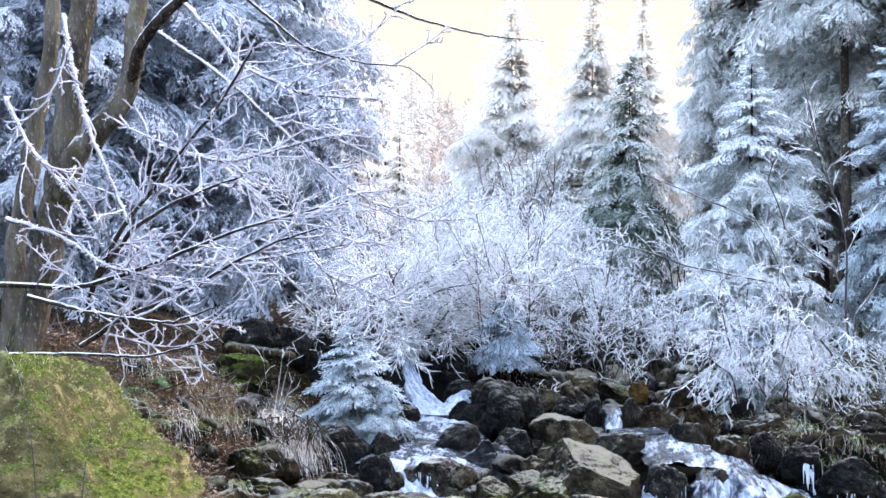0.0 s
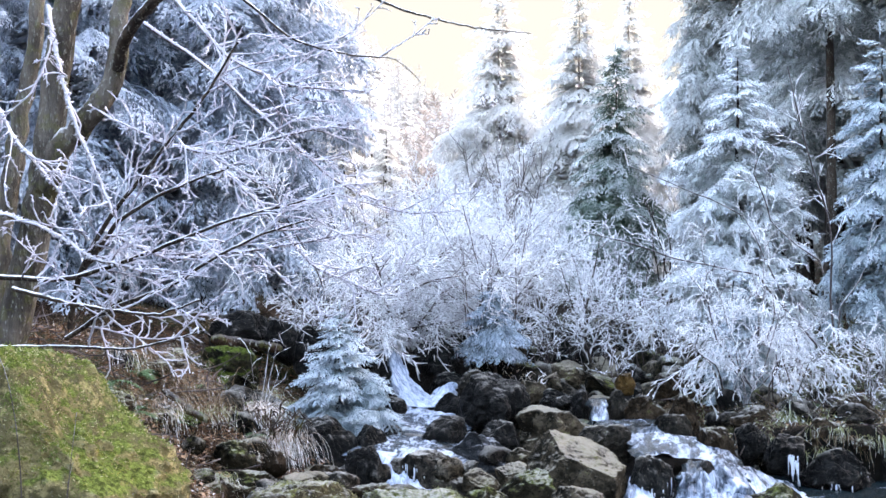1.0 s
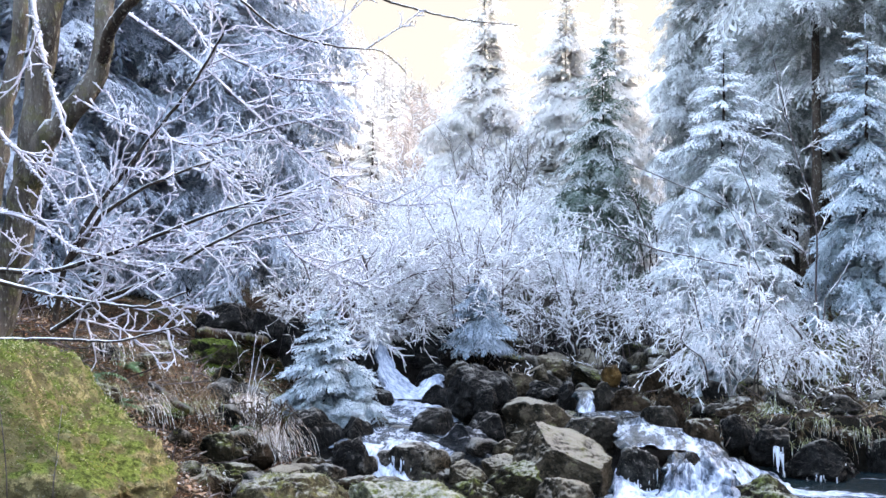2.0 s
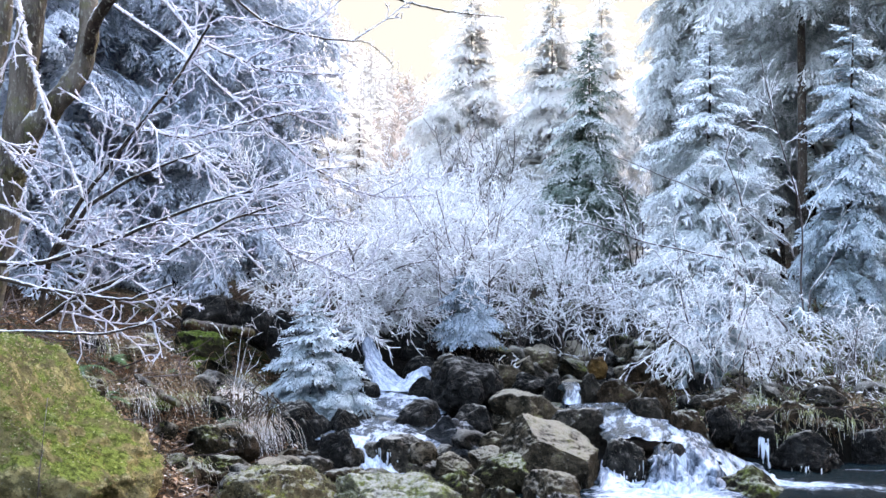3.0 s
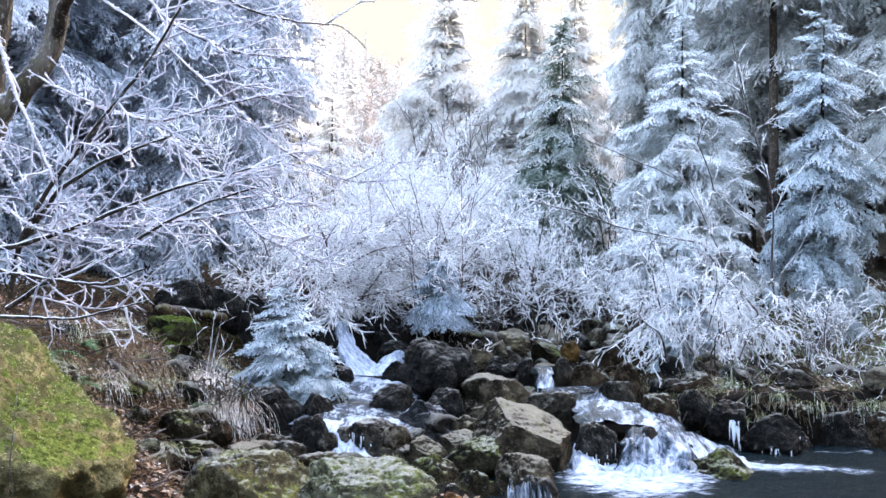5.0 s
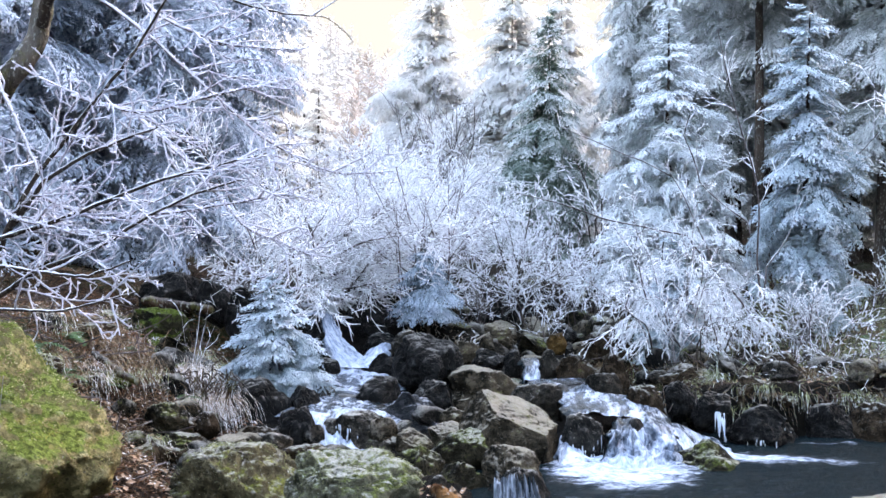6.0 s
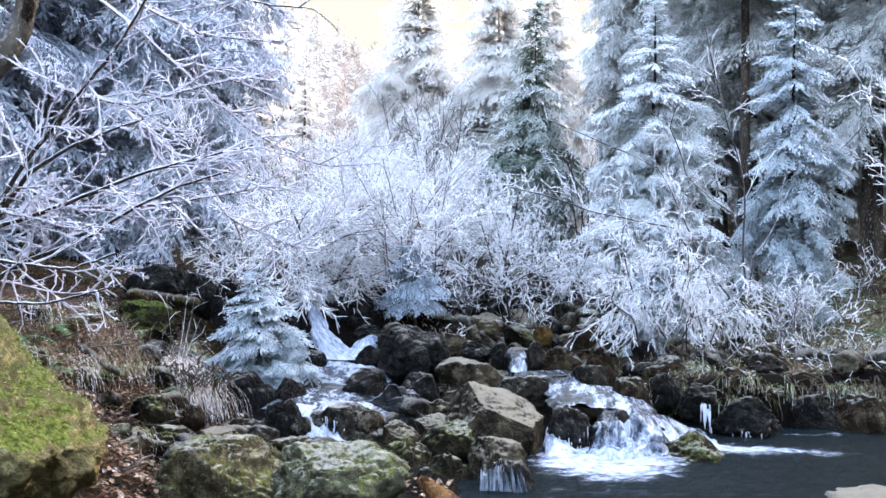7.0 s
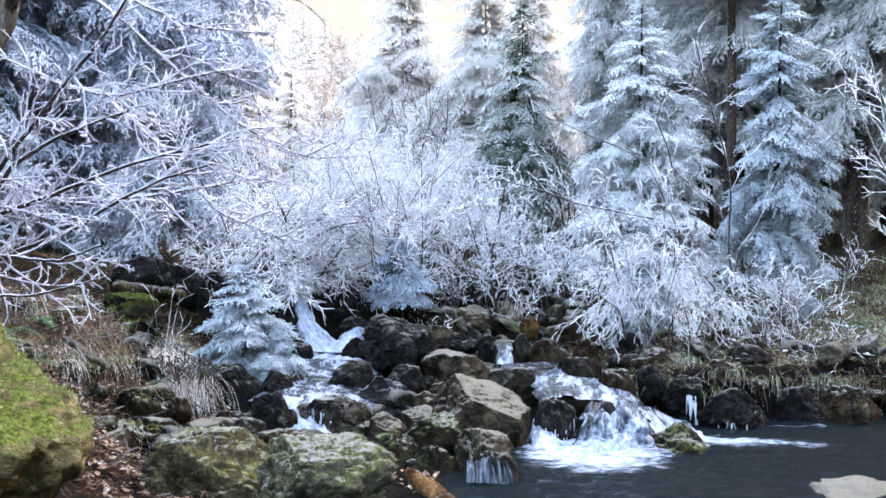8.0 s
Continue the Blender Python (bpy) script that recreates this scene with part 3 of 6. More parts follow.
# ---- rocks ----
def rock_mesh(seed, cuts=11, detail=4, rough=0.05, flat=0.0, faces=()):
    """A unit stone: a ball cut by planes, with rounded edges and a broken surface."""
    r = random.Random(seed)
    bm = bmesh.new()
    bmesh.ops.create_icosphere(bm, subdivisions=detail, radius=1.0)
    planes = []
    for i in range(cuts):
        n = Vector((r.gauss(0, 1), r.gauss(0, 1), r.gauss(0, 0.8))).normalized()
        planes.append((n, r.uniform(0.38, 0.80)))
    if flat:
        planes.append((Vector((r.uniform(-0.25, 0.25), r.uniform(-0.3, 0.1), 1)).normalized(), flat))
    planes += [(Vector(n).normalized(), d) for n, d in faces]
    off = Vector((seed * 3.1, seed * 1.7, 0))
    for v in bm.verts:
        p = v.co.copy()
        for n, d in planes:
            e = p.dot(n) - d
            if e > 0:
                p -= n * e * 0.98
        q = p + off
        p += p.normalized() * (rough * 2.2 * noise.fractal(q * 1.6, 1.0, 2.0, 3) + rough * 0.8 * noise.fractal(q * 6, 1.0, 2.0, 3) + rough * 0.6 * noise.fractal(q * 15, 1.0, 2.0, 3))
        v.co = p
    lo = [min(v.co[i] for v in bm.verts) for i in range(3)]
    hi = [max(v.co[i] for v in bm.verts) for i in range(3)]
    for v in bm.verts:
        v.co = Vector([(v.co[i] - lo[i]) / (hi[i] - lo[i]) - 0.5 for i in range(3)])
    for f in bm.faces:
        f.smooth = True
    me = bpy.data.meshes.new("rock")
    bm.to_mesh(me)
    bm.free()
    return me


def rock(x, y, z, w, h, mat, label, seed, deep=0.9, tilt=0.0, turn=0.0, cuts=11, flat=0.0, sink=0.35, rough=0.06, detail=0, name="rock", faces=()):
    """A stone with its visible middle at x y z, w wide and h high, sunk into what it lies on."""
    w, h = w * 1.1, h * 1.08
    detail = detail or (5 if w > 0.45 else 4)
    me = rock_mesh(seed, cuts, detail, rough, flat, faces)
    me.materials.append(mat)
    ob = new(name, me)
    me.transform(pose(0, 0, 0, 0, tilt, turn) @ Matrix.Diagonal((w, w * deep, h * (1 + sink), 1)))
    ob.location = (x, y + deep * w * 0.3, z - h * sink / 2)
    return tagged(ob, label, "rock", "rocks in the stream" if name == "rock" else "")


DARK, GREY, MOSSY, PALE = (M_ROCK_WET, "wet black stone in the stream"), (M_ROCK, "grey brown stone between the rapids"), (M_ROCK_MOSS, "mossy green brown stone on the bank"), (M_ROCK_PALE, "pale frosted stone by the water")
boulder = rock(-2.21, 5.40, 0.80, 1.26, 1.12, M_BOULDER, "large rounded boulder covered with yellow green moss", 11, 0.8, cuts=0, rough=0.075, detail=6, sink=0.1, name="boulder",
     faces=(((0.72, -0.12, 0.68), 0.45), ((0.85, -0.2, -0.5), 0.78), ((0.05, -0.82, 0.57), 0.84)))


def stone_mesh(seed, box, peak, taper, tilt, detail, chips=14, rough=0.05):
    """A unit stone: between ball and block (box), drawn in and pushed over towards its top, chipped by planes."""
    r = random.Random(seed)
    bm = bmesh.new()
    bmesh.ops.create_icosphere(bm, subdivisions=detail, radius=1.0)
    planes = []
    for i in range(chips):
        n = Vector((r.gauss(0, 1), r.gauss(-0.3, 1), r.gauss(0.2, 0.7))).normalized()
        planes.append((n, r.uniform(0.62, 0.92)))
    spin = Matrix.Rotation(r.uniform(-0.5, 0.5), 3, "Z")
    off = Vector((seed * 3.1, seed * 1.7, 0))
    for v in bm.verts:
        p = spin @ v.co
        p *= sum(abs(c) ** box for c in p) ** (-1 / box)
        p = spin.inverted() @ p
        up = max(0.0, p.z)
        p.x = p.x * (1 - taper * up) + peak * up
        p.y = p.y * (1 - 0.7 * taper * up) + 0.15 * up
        p.z += tilt * p.x * (1 if p.z > 0 else 0.3) - 0.1 * p.y * up
        for n, d in planes:
            e = p.dot(n) - d
            if e > 0:
                p -= n * e * 0.95
        q = p + off
        near = noise.voronoi(q * 1.9 + Vector((0.3 * noise.noise(q * 4), 0.3 * noise.noise(q * 4 + off), 0)))[0]
        crack = max(0.0, 0.09 - (near[1] - near[0])) / 0.09
        p += p.normalized() * (rough * 1.9 * noise.fractal(q * 1.7, 1.0, 2.0, 3) - rough * 1.3 * crack - rough * 1.6 * (near[0] - 0.4) + rough * 0.8 * noise.fractal(q * 7, 1.0, 2.0, 3) + rough * 0.5 * noise.fractal(q * 18, 1.0, 2.0, 2))
        v.co = p
    lo = [min(v.co[i] for v in bm.verts) for i in range(3)]
    hi = [max(v.co[i] for v in bm.verts) for i in range(3)]
    for v in bm.verts:
        v.co = Vector([(v.co[i] - lo[i]) / (hi[i] - lo[i]) - 0.5 for i in range(3)])
    for f in bm.faces:
        f.smooth = True
    me = bpy.data.meshes.new("rock")
    bm.to_mesh(me)
    bm.free()
    return me


def stone(x, y, z, w, h, kind, box, peak, taper, tilt, deep, label, seed):
    """A stone w wide whose front foot is at x y z and which shows h of its height."""
    me = stone_mesh(seed, box, peak, taper, tilt, 6 if w > 0.7 else 5 if w > 0.22 else 4)
    me.materials.append(KINDS[kind])
    me.transform(Matrix.Diagonal((w * 1.04, w * deep, h * 1.35, 1)))
    ob = new("boulder" if w > 0.5 else "rock", me)
    ob.location = (x, y + deep * w * 0.35, z + h * 0.325)
    return tagged(ob, label, "rock", "rocks in the stream")


KINDS = {"W": M_ROCK_WET, "G": M_ROCK, "M": M_ROCK_MOSS, "P": M_ROCK_PALE, "B": M_ROCK_BLUE, "I": M_ROCK_ICY, "D": M_ROCK_EARTHY, "O": M_ROCK_OCHRE, "L": M_ROCK_LICHEN, "F": M_ROCK_FROSTED, "N": M_ROCK_GREEN}
wet_ledge, icy = None, []
for i, row in enumerate([
    (0.11, 11.20, 0.32, 0.70, 0.45, "W", 2.3, -0.1, 0.25, 0.0, 0.9, "round dark boulder with a greyed top below the waterfall"),
    (0.64, 10.20, 0.17, 0.70, 0.39, "P", 3.2, 0.0, 0.15, 0.22, 0.8, "long flat topped grey boulder between the channels"),
    (1.02, 9.90, 0.16, 0.51, 0.29, "G", 2.6, -0.15, 0.35, 0.0, 0.9, "dark grey stone with a sloping face"),
    (-0.32, 10.00, 0.13, 0.47, 0.37, "W", 2.6, 0.2, 0.25, 0.1, 0.9, "black wet stone with a frosted rim"),
    (0.11, 9.95, 0.18, 0.39, 0.29, "W", 3.6, -0.1, 0.12, -0.05, 0.8, "square black stone glazed with ice"),
    (-0.05, 9.60, 0.04, 0.51, 0.38, "B", 4.5, -0.15, 0.2, -0.3, 0.8, "angular blue grey slab with a black foot"),
    (0.07, 9.45, 0.09, 0.25, 0.20, "B", 4.5, 0.0, 0.1, -0.05, 0.8, "small blue grey block of stone"),
    (0.29, 9.45, 0.11, 0.28, 0.21, "P", 4.0, 0.0, 0.08, 0.05, 0.9, "flat stone with a pale frozen top"),
    (0.27, 9.00, 0.09, 0.35, 0.17, "P", 2.6, -0.2, 0.25, -0.1, 0.9, "low tan stone between the channels"),
    (0.34, 8.50, -0.01, 0.44, 0.30, "M", 2.6, 0.35, 0.5, 0.0, 0.8, "peaked dark stone with frosted moss"),
    (0.61, 8.80, 0.02, 0.22, 0.14, "M", 2.3, 0.0, 0.2, 0.0, 0.9, "small round mossy stone behind others"),
    (-0.38, 9.00, -0.00, 0.53, 0.34, "G", 3.0, 0.05, 0.2, -0.08, 0.9, "wet stone with a frosted top and icicles"),
    (-0.01, 8.90, 0.04, 0.33, 0.19, "P", 5.0, 0.0, 0.06, 0.08, 0.9, "flat slab with a frozen white top"),
    (-0.01, 8.15, -0.11, 0.42, 0.34, "M", 2.6, -0.05, 0.3, 0.0, 0.9, "mossy stone streaked with frost"),
    (0.26, 7.80, -0.24, 0.48, 0.43, "M", 3.6, 0.2, 0.12, 0.05, 0.8, "dark block with green moss on its edge"),
    (0.68, 7.95, -0.06, 0.42, 0.32, "P", 3.4, -0.1, 0.15, -0.06, 1.0, "pale tan flat topped stone with a mossy corner"),
    (0.69, 7.60, -0.28, 0.52, 0.46, "W", 2.8, -0.15, 0.3, -0.1, 0.7, "wet stone under a trickle of water"),
    (0.15, 7.55, 0.06, 0.11, 0.10, "G", 2.4, 0.0, 0.3, 0.0, 0.9, "small brown stone by rotten wood"),
    (1.34, 9.00, -0.11, 0.40, 0.45, "I", 3.2, -0.2, 0.2, -0.1, 0.8, "dark speckled rock with frost and icicles"),
    (1.60, 9.05, -0.07, 0.17, 0.32, "W", 2.6, 0.0, 0.2, 0.0, 0.9, "dark stone behind the fall"),
    (1.81, 8.95, -0.13, 0.46, 0.43, "W", 2.6, 0.1, 0.35, -0.1, 0.7, "black rock under the falling water"),
    (1.10, 7.95, -0.17, 0.27, 0.18, "M", 2.3, 0.0, 0.3, 0.0, 0.9, "low mottled stone awash in the pool"),
    (2.92, 9.45, -0.06, 0.67, 0.38, "W", 3.2, 0.1, 0.0, -0.1, 0.8, "dark brown overhanging rock with icicles under the bank"),
    (3.58, 9.75, -0.09, 0.45, 0.38, "W", 2.6, 0.0, 0.1, 0.0, 0.9, "dark stone under the bank edge"),
    (4.00, 9.60, -0.09, 0.62, 0.40, "D", 2.5, 0.1, 0.1, -0.1, 0.9, "brown stone with frosted grass on top"),
    (1.97, 9.75, 0.18, 0.35, 0.27, "D", 2.6, -0.1, 0.2, 0.0, 0.9, "dark stone hung with frosted grass"),
    (2.29, 9.90, 0.19, 0.28, 0.28, "W", 3.4, 0.0, 0.1, 0.0, 0.9, "squarish dark stone on the bank"),
    (2.50, 9.60, 0.16, 0.33, 0.26, "W", 2.6, 0.0, 0.2, 0.0, 0.9, "dark stone in the shade of a rimed shrub"),
    (1.82, 10.50, 0.22, 0.28, 0.43, "D", 2.8, 0.0, 0.3, -0.1, 0.9, "reddish brown upright stone on the bank"),
    (1.54, 11.00, 0.33, 0.36, 0.25, "D", 2.6, -0.1, 0.25, 0.0, 0.9, "brown stone under dry grass"),
    (1.71, 10.30, 0.21, 0.38, 0.29, "G", 2.6, 0.0, 0.25, 0.0, 0.9, "grey stone at the channel edge"),
    (1.52, 12.40, 0.49, 0.21, 0.19, "O", 2.2, 0.0, 0.2, 0.0, 0.9, "orange brown round stone among grey ones"),
    (1.32, 11.30, 0.33, 0.24, 0.28, "G", 2.5, 0.0, 0.3, 0.0, 0.9, "grey stone beside the small fall"),
    (0.97, 11.40, 0.37, 0.20, 0.23, "W", 2.5, 0.0, 0.3, 0.0, 0.9, "dark stone beside the small fall"),
    (0.73, 11.60, 0.36, 0.36, 0.22, "W", 2.5, 0.0, 0.25, 0.0, 0.9, "dark stone below frosted twigs"),
    (0.49, 12.00, 0.41, 0.38, 0.22, "P", 2.5, 0.0, 0.25, 0.0, 0.9, "grey stone streaked with frost"),
    (0.88, 13.20, 0.42, 0.52, 0.29, "P", 2.6, 0.0, 0.25, 0.1, 0.9, "pale lichened stone among dry grass"),
    (-0.07, 11.90, 0.48, 0.38, 0.27, "G", 2.6, 0.0, 0.25, 0.0, 0.9, "grey brown stone in the pool of the waterfall"),
    (-0.38, 12.50, 0.43, 0.40, 0.24, "W", 2.6, 0.0, 0.2, 0.0, 0.9, "black stone beside the side fall"),
    (-0.32, 11.75, 0.32, 0.35, 0.21, "W", 2.8, 0.0, 0.2, 0.1, 0.9, "wet blue black stone at the foot of the fall"),
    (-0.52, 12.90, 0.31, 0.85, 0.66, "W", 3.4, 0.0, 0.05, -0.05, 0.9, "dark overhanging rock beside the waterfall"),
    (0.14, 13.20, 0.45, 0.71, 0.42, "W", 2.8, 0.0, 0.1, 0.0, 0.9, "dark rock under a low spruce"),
    (-1.07, 12.45, 0.49, 0.28, 0.39, "W", 2.4, -0.2, 0.2, -0.1, 0.8, "black rounded stone at the brink of the fall"),
    (-0.92, 11.60, 0.34, 0.30, 0.15, "W", 3.0, 0.0, 0.1, -0.1, 0.9, "flat black stone in the riffle"),
    (-0.91, 10.90, 0.25, 0.21, 0.18, "W", 2.6, 0.0, 0.2, 0.0, 0.9, "black stone at the foot of a young spruce"),
    (-0.95, 9.00, 0.05, 0.34, 0.34, "W", 2.6, 0.1, 0.2, -0.1, 0.9, "black wet stone glazed with ice"),
    (-1.21, 8.90, 0.00, 0.43, 0.26, "D", 2.8, -0.1, 0.2, -0.05, 0.9, "low mossy stone under the bank"),
    (-1.38, 8.30, 0.06, 0.37, 0.22, "P", 2.5, 0.2, 0.25, -0.1, 0.9, "pale stone in the litter"),
    (-1.10, 8.60, 0.04, 0.35, 0.22, "G", 2.6, 0.0, 0.2, 0.0, 0.9, "grey brown stone in the gravel"),
    (-1.86, 8.50, 0.26, 0.33, 0.24, "M", 2.3, 0.0, 0.2, -0.1, 0.9, "round stone capped with green moss"),
    (-1.72, 8.30, 0.18, 0.31, 0.14, "M", 2.6, 0.0, 0.2, 0.0, 0.9, "low stone with thin moss"),
    (-1.92, 7.90, 0.16, 0.36, 0.21, "D", 2.8, -0.2, 0.2, -0.05, 0.9, "flat brown stone lying in the litter"),
    (-1.64, 9.00, 0.18, 0.20, 0.18, "D", 2.4, 0.0, 0.2, 0.0, 0.9, "small mossy stone on the slope"),
    (-0.52, 8.50, 0.02, 0.33, 0.12, "W", 2.6, 0.0, 0.2, 0.0, 0.9, "black stone awash in the riffle"),
    (-0.77, 8.20, 0.08, 0.42, 0.16, "D", 2.6, 0.0, 0.2, 0.0, 0.9, "dark stone in the gravel"),
    (0.15, 11.00, 0.37, 0.24, 0.22, "W", 2.6, 0, 0.2, 0, 0.9, "wet black stone below the boulder"),
    (2.22, 12.00, 0.45, 0.27, 0.27, "D", 2.5, 0, 0.2, 0, 0.9, "stone under dry grass"),
    (2.01, 12.40, 0.44, 0.36, 0.24, "D", 2.5, 0, 0.2, 0, 0.9, "mossy stone among dry grass"),
    (2.47, 10.60, 0.29, 0.42, 0.24, "D", 2.5, 0, 0.2, 0, 0.9, "stone under hanging grass"),
    # the next two black stones stand in for the shaded undercut
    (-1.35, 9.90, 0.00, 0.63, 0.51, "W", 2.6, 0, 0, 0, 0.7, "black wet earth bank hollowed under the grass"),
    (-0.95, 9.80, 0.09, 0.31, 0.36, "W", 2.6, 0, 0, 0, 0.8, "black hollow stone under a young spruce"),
    (3.44, 10.60, 0.26, 0.57, 0.37, "D", 2.4, 0, 0.2, 0, 0.9, "earthy bank stone with grass"),
    (2.96, 10.00, 0.18, 0.39, 0.32, "D", 2.4, 0, 0.1, 0, 0.9, "earthy stone with hanging roots"),
    (3.69, 10.10, 0.11, 0.40, 0.30, "D", 2.4, 0, 0.1, 0, 0.9, "earthy stone in the bank edge"),
    (-1.14, 7.00, -0.14, 0.96, 0.58, "L", 3.4, -0.05, 0.28, 0.02, 0.9, "broad mossy boulder with lichen by the stream"),
    (-0.39, 6.60, -0.06, 0.84, 0.52, "F", 2.5, -0.1, 0.2, -0.08, 0.9, "rounded boulder under frosted pale green moss"),
    # the next three black stones stand in for the shaded hollow below the spruces
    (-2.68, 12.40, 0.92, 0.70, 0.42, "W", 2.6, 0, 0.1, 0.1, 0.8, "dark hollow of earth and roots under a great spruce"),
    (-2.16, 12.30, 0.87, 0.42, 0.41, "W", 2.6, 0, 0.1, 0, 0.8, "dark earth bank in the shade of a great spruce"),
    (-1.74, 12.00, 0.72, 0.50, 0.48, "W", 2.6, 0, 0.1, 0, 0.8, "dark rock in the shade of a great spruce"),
    (-2.51, 11.00, 0.63, 0.65, 0.40, "N", 2.6, 0, 0.1, -0.05, 0.8, "low green mossy stone in the grass slope"),
]):
    ob = stone(*row, 500 + i)
    if "trickle" in row[-1]:
        wet_ledge = ob
    if "icicles" in row[-1]:
        icy.append(ob)
wedge = rock(0.71, 8.75, 0.23, 0.74, 0.55, M_ROCK_PALE, "large wedge shaped brown rock with a mossy flank", 14, 0.75, cuts=0, rough=0.04, detail=6, name="boulder", sink=0.2,
             faces=(((0.40, -0.22, 0.9), 0.34), ((0.0, -1, 0.12), 0.58), ((-0.75, -0.3, 0.5), 0.62), ((0.93, -0.3, -0.05), 0.78), ((-0.1, -0.75, 0.66), 0.62)))
rock(2.22, 8.50, 0.01, 0.55, 0.31, M_ROCK_MOSS, "pointed mossy stone standing in the pool", 17, 0.9, cuts=2, detail=5, name="boulder",
     faces=(((-0.5, -0.3, 0.8), 0.46), ((0.62, -0.25, 0.72), 0.5), ((0.0, -1, 0.25), 0.7)))
rock(2.99, 7.00, -0.16, 0.98, 0.42, M_ROCK_PALE, "pale smooth boulder at the pool edge", 18, 0.9, cuts=3, detail=5, name="boulder")

# thin strands of water over the front of the wet stone
co = np.empty(len(wet_ledge.data.vertices) * 3)
wet_ledge.data.vertices.foreach_get("co", co)
co = co.reshape(-1, 3) + np.array(wet_ledge.location)
top, low = co[:, 2].max() - 0.02, co[:, 2].min() + 0.08
for k, (dx, wide, drift) in enumerate(((-0.20, 0.03, -0.02), (-0.175, 0.05, -0.03), (-0.145, 0.04, -0.03), (-0.115, 0.06, -0.01), (-0.09, 0.03, 0.01), (-0.06, 0.045, 0.03), (-0.03, 0.03, 0.06), (0.0, 0.035, 0.08), (0.03, 0.025, 0.1), (0.07, 0.03, 0.11), (0.11, 0.02, 0.12))):
    run = []
    for q in np.linspace(1, 0, 14):
        xc, zc = wet_ledge.location.x + dx * 0.8 + drift * q * 1.2, top - 0.012 * (k % 4) + (low - top) * q
        near = co[(np.abs(co[:, 0] - xc) < 0.05) & (np.abs(co[:, 2] - zc) < 0.05)]
        if len(near):
            run.append((xc, near[:, 1].min() - 0.012, zc))
    if len(run) > 3:
        V, F, A, W = ribbon(run, [wide] * len(run), 70, 8, seed=8.0 + k, riffle=0.08, lift=0.012)
        build("water_strand", V, F, M_WATER, water, "thin white trickle over a ledge", A, True, W)

# small stones in the edge of the bank
er = random.Random(8)
for i in range(16):
    x = 2.35 + 2.9 * i / 15 + er.uniform(-0.12, 0.12)
    w, h = er.uniform(0.12, 0.3), er.uniform(0.06, 0.14)
    stone(x, 10.05 + er.uniform(-0.15, 0.12), 0.16 + er.uniform(-0.06, 0.12), w, h, "D" if er.random() < 0.6 else "W", 2.6, er.uniform(-0.2, 0.2), 0.2, er.uniform(-0.2, 0.2), 0.9, "small earthy stone in the bank edge", 340 + i)

# smaller stones strewn over the bed and the slope between the channels
small = []
for i in range(8):
    for mat in (M_ROCK_WET, M_ROCK, M_ROCK_PALE, M_ROCK_MOSS):
        me = rock_mesh(100 + i, 10, 3, 0.06)
        me.materials.append(mat)
        small.append(me)
rr = random.Random(5)
for i in range(300):
    if i < 195:
        y = rr.uniform(10.8, 19)
        x = rr.uniform(-0.2 if y > 12.6 else 0.1, 2.6) + (y - 13) * 0.05
    elif i < 240:
        y = rr.uniform(7.0, 11)
        x = rr.uniform(-2.2, -0.9)
    elif i < 268:
        y = rr.uniform(7.6, 10.4)
        x = rr.uniform(-0.9, 1.1)
    else:
        y = rr.uniform(10.0, 11.6)
        x = rr.uniform(1.9, 5.0)
    w = rr.uniform(0.12, 0.5) * (1.1 if y > 13 else 0.8)
    h = w * rr.uniform(0.5, 0.85)
    kind = (DARK, GREY, PALE, MOSSY)[rr.choices(range(4), (2, 3, 4, 2) if y > 11.5 else (4, 3, 2, 2))[0]]
    ob = new("stone", small[rr.randrange(8) * 4 + (M_ROCK_WET, M_ROCK, M_ROCK_PALE, M_ROCK_MOSS).index(kind[0])])
    ob.matrix_world = pose(x, y, float(ground_z(x, y)) + h * 0.28, rr.uniform(-15, 15), rr.uniform(-15, 15), rr.uniform(0, 360)) @ Matrix.Diagonal((w, w * rr.uniform(0.7, 1), h, 1))
    tagged(ob, kind[1], "stone", "small stones along the stream")


# ---- ice ----
def icicles(x0, x1, y, z, n, length, seed):
    r = random.Random(seed)
    S = []
    for i in range(n):
        x = x0 + (x1 - x0) * r.random()
        p = (x, y + r.uniform(-0.1, 0.1), z + r.uniform(-0.04, 0.03))
        l, w = length * r.uniform(0.12, 1.0) ** 1.3, r.uniform(0.004, 0.010)
        S += [(*p, p[0], p[1], p[2] - l * 0.6, w, w * 0.6, 1), (p[0], p[1], p[2] - l * 0.6, p[0], p[1], p[2] - l, w * 0.6, 0.001, 1)]
    V, F, A = tubes(S, 6, 0.15)
    return tagged(build("icicles", V, F, M_ICE, None, "", A, True), "row of clear icicles hanging over the water", "ice", kind="stuff")


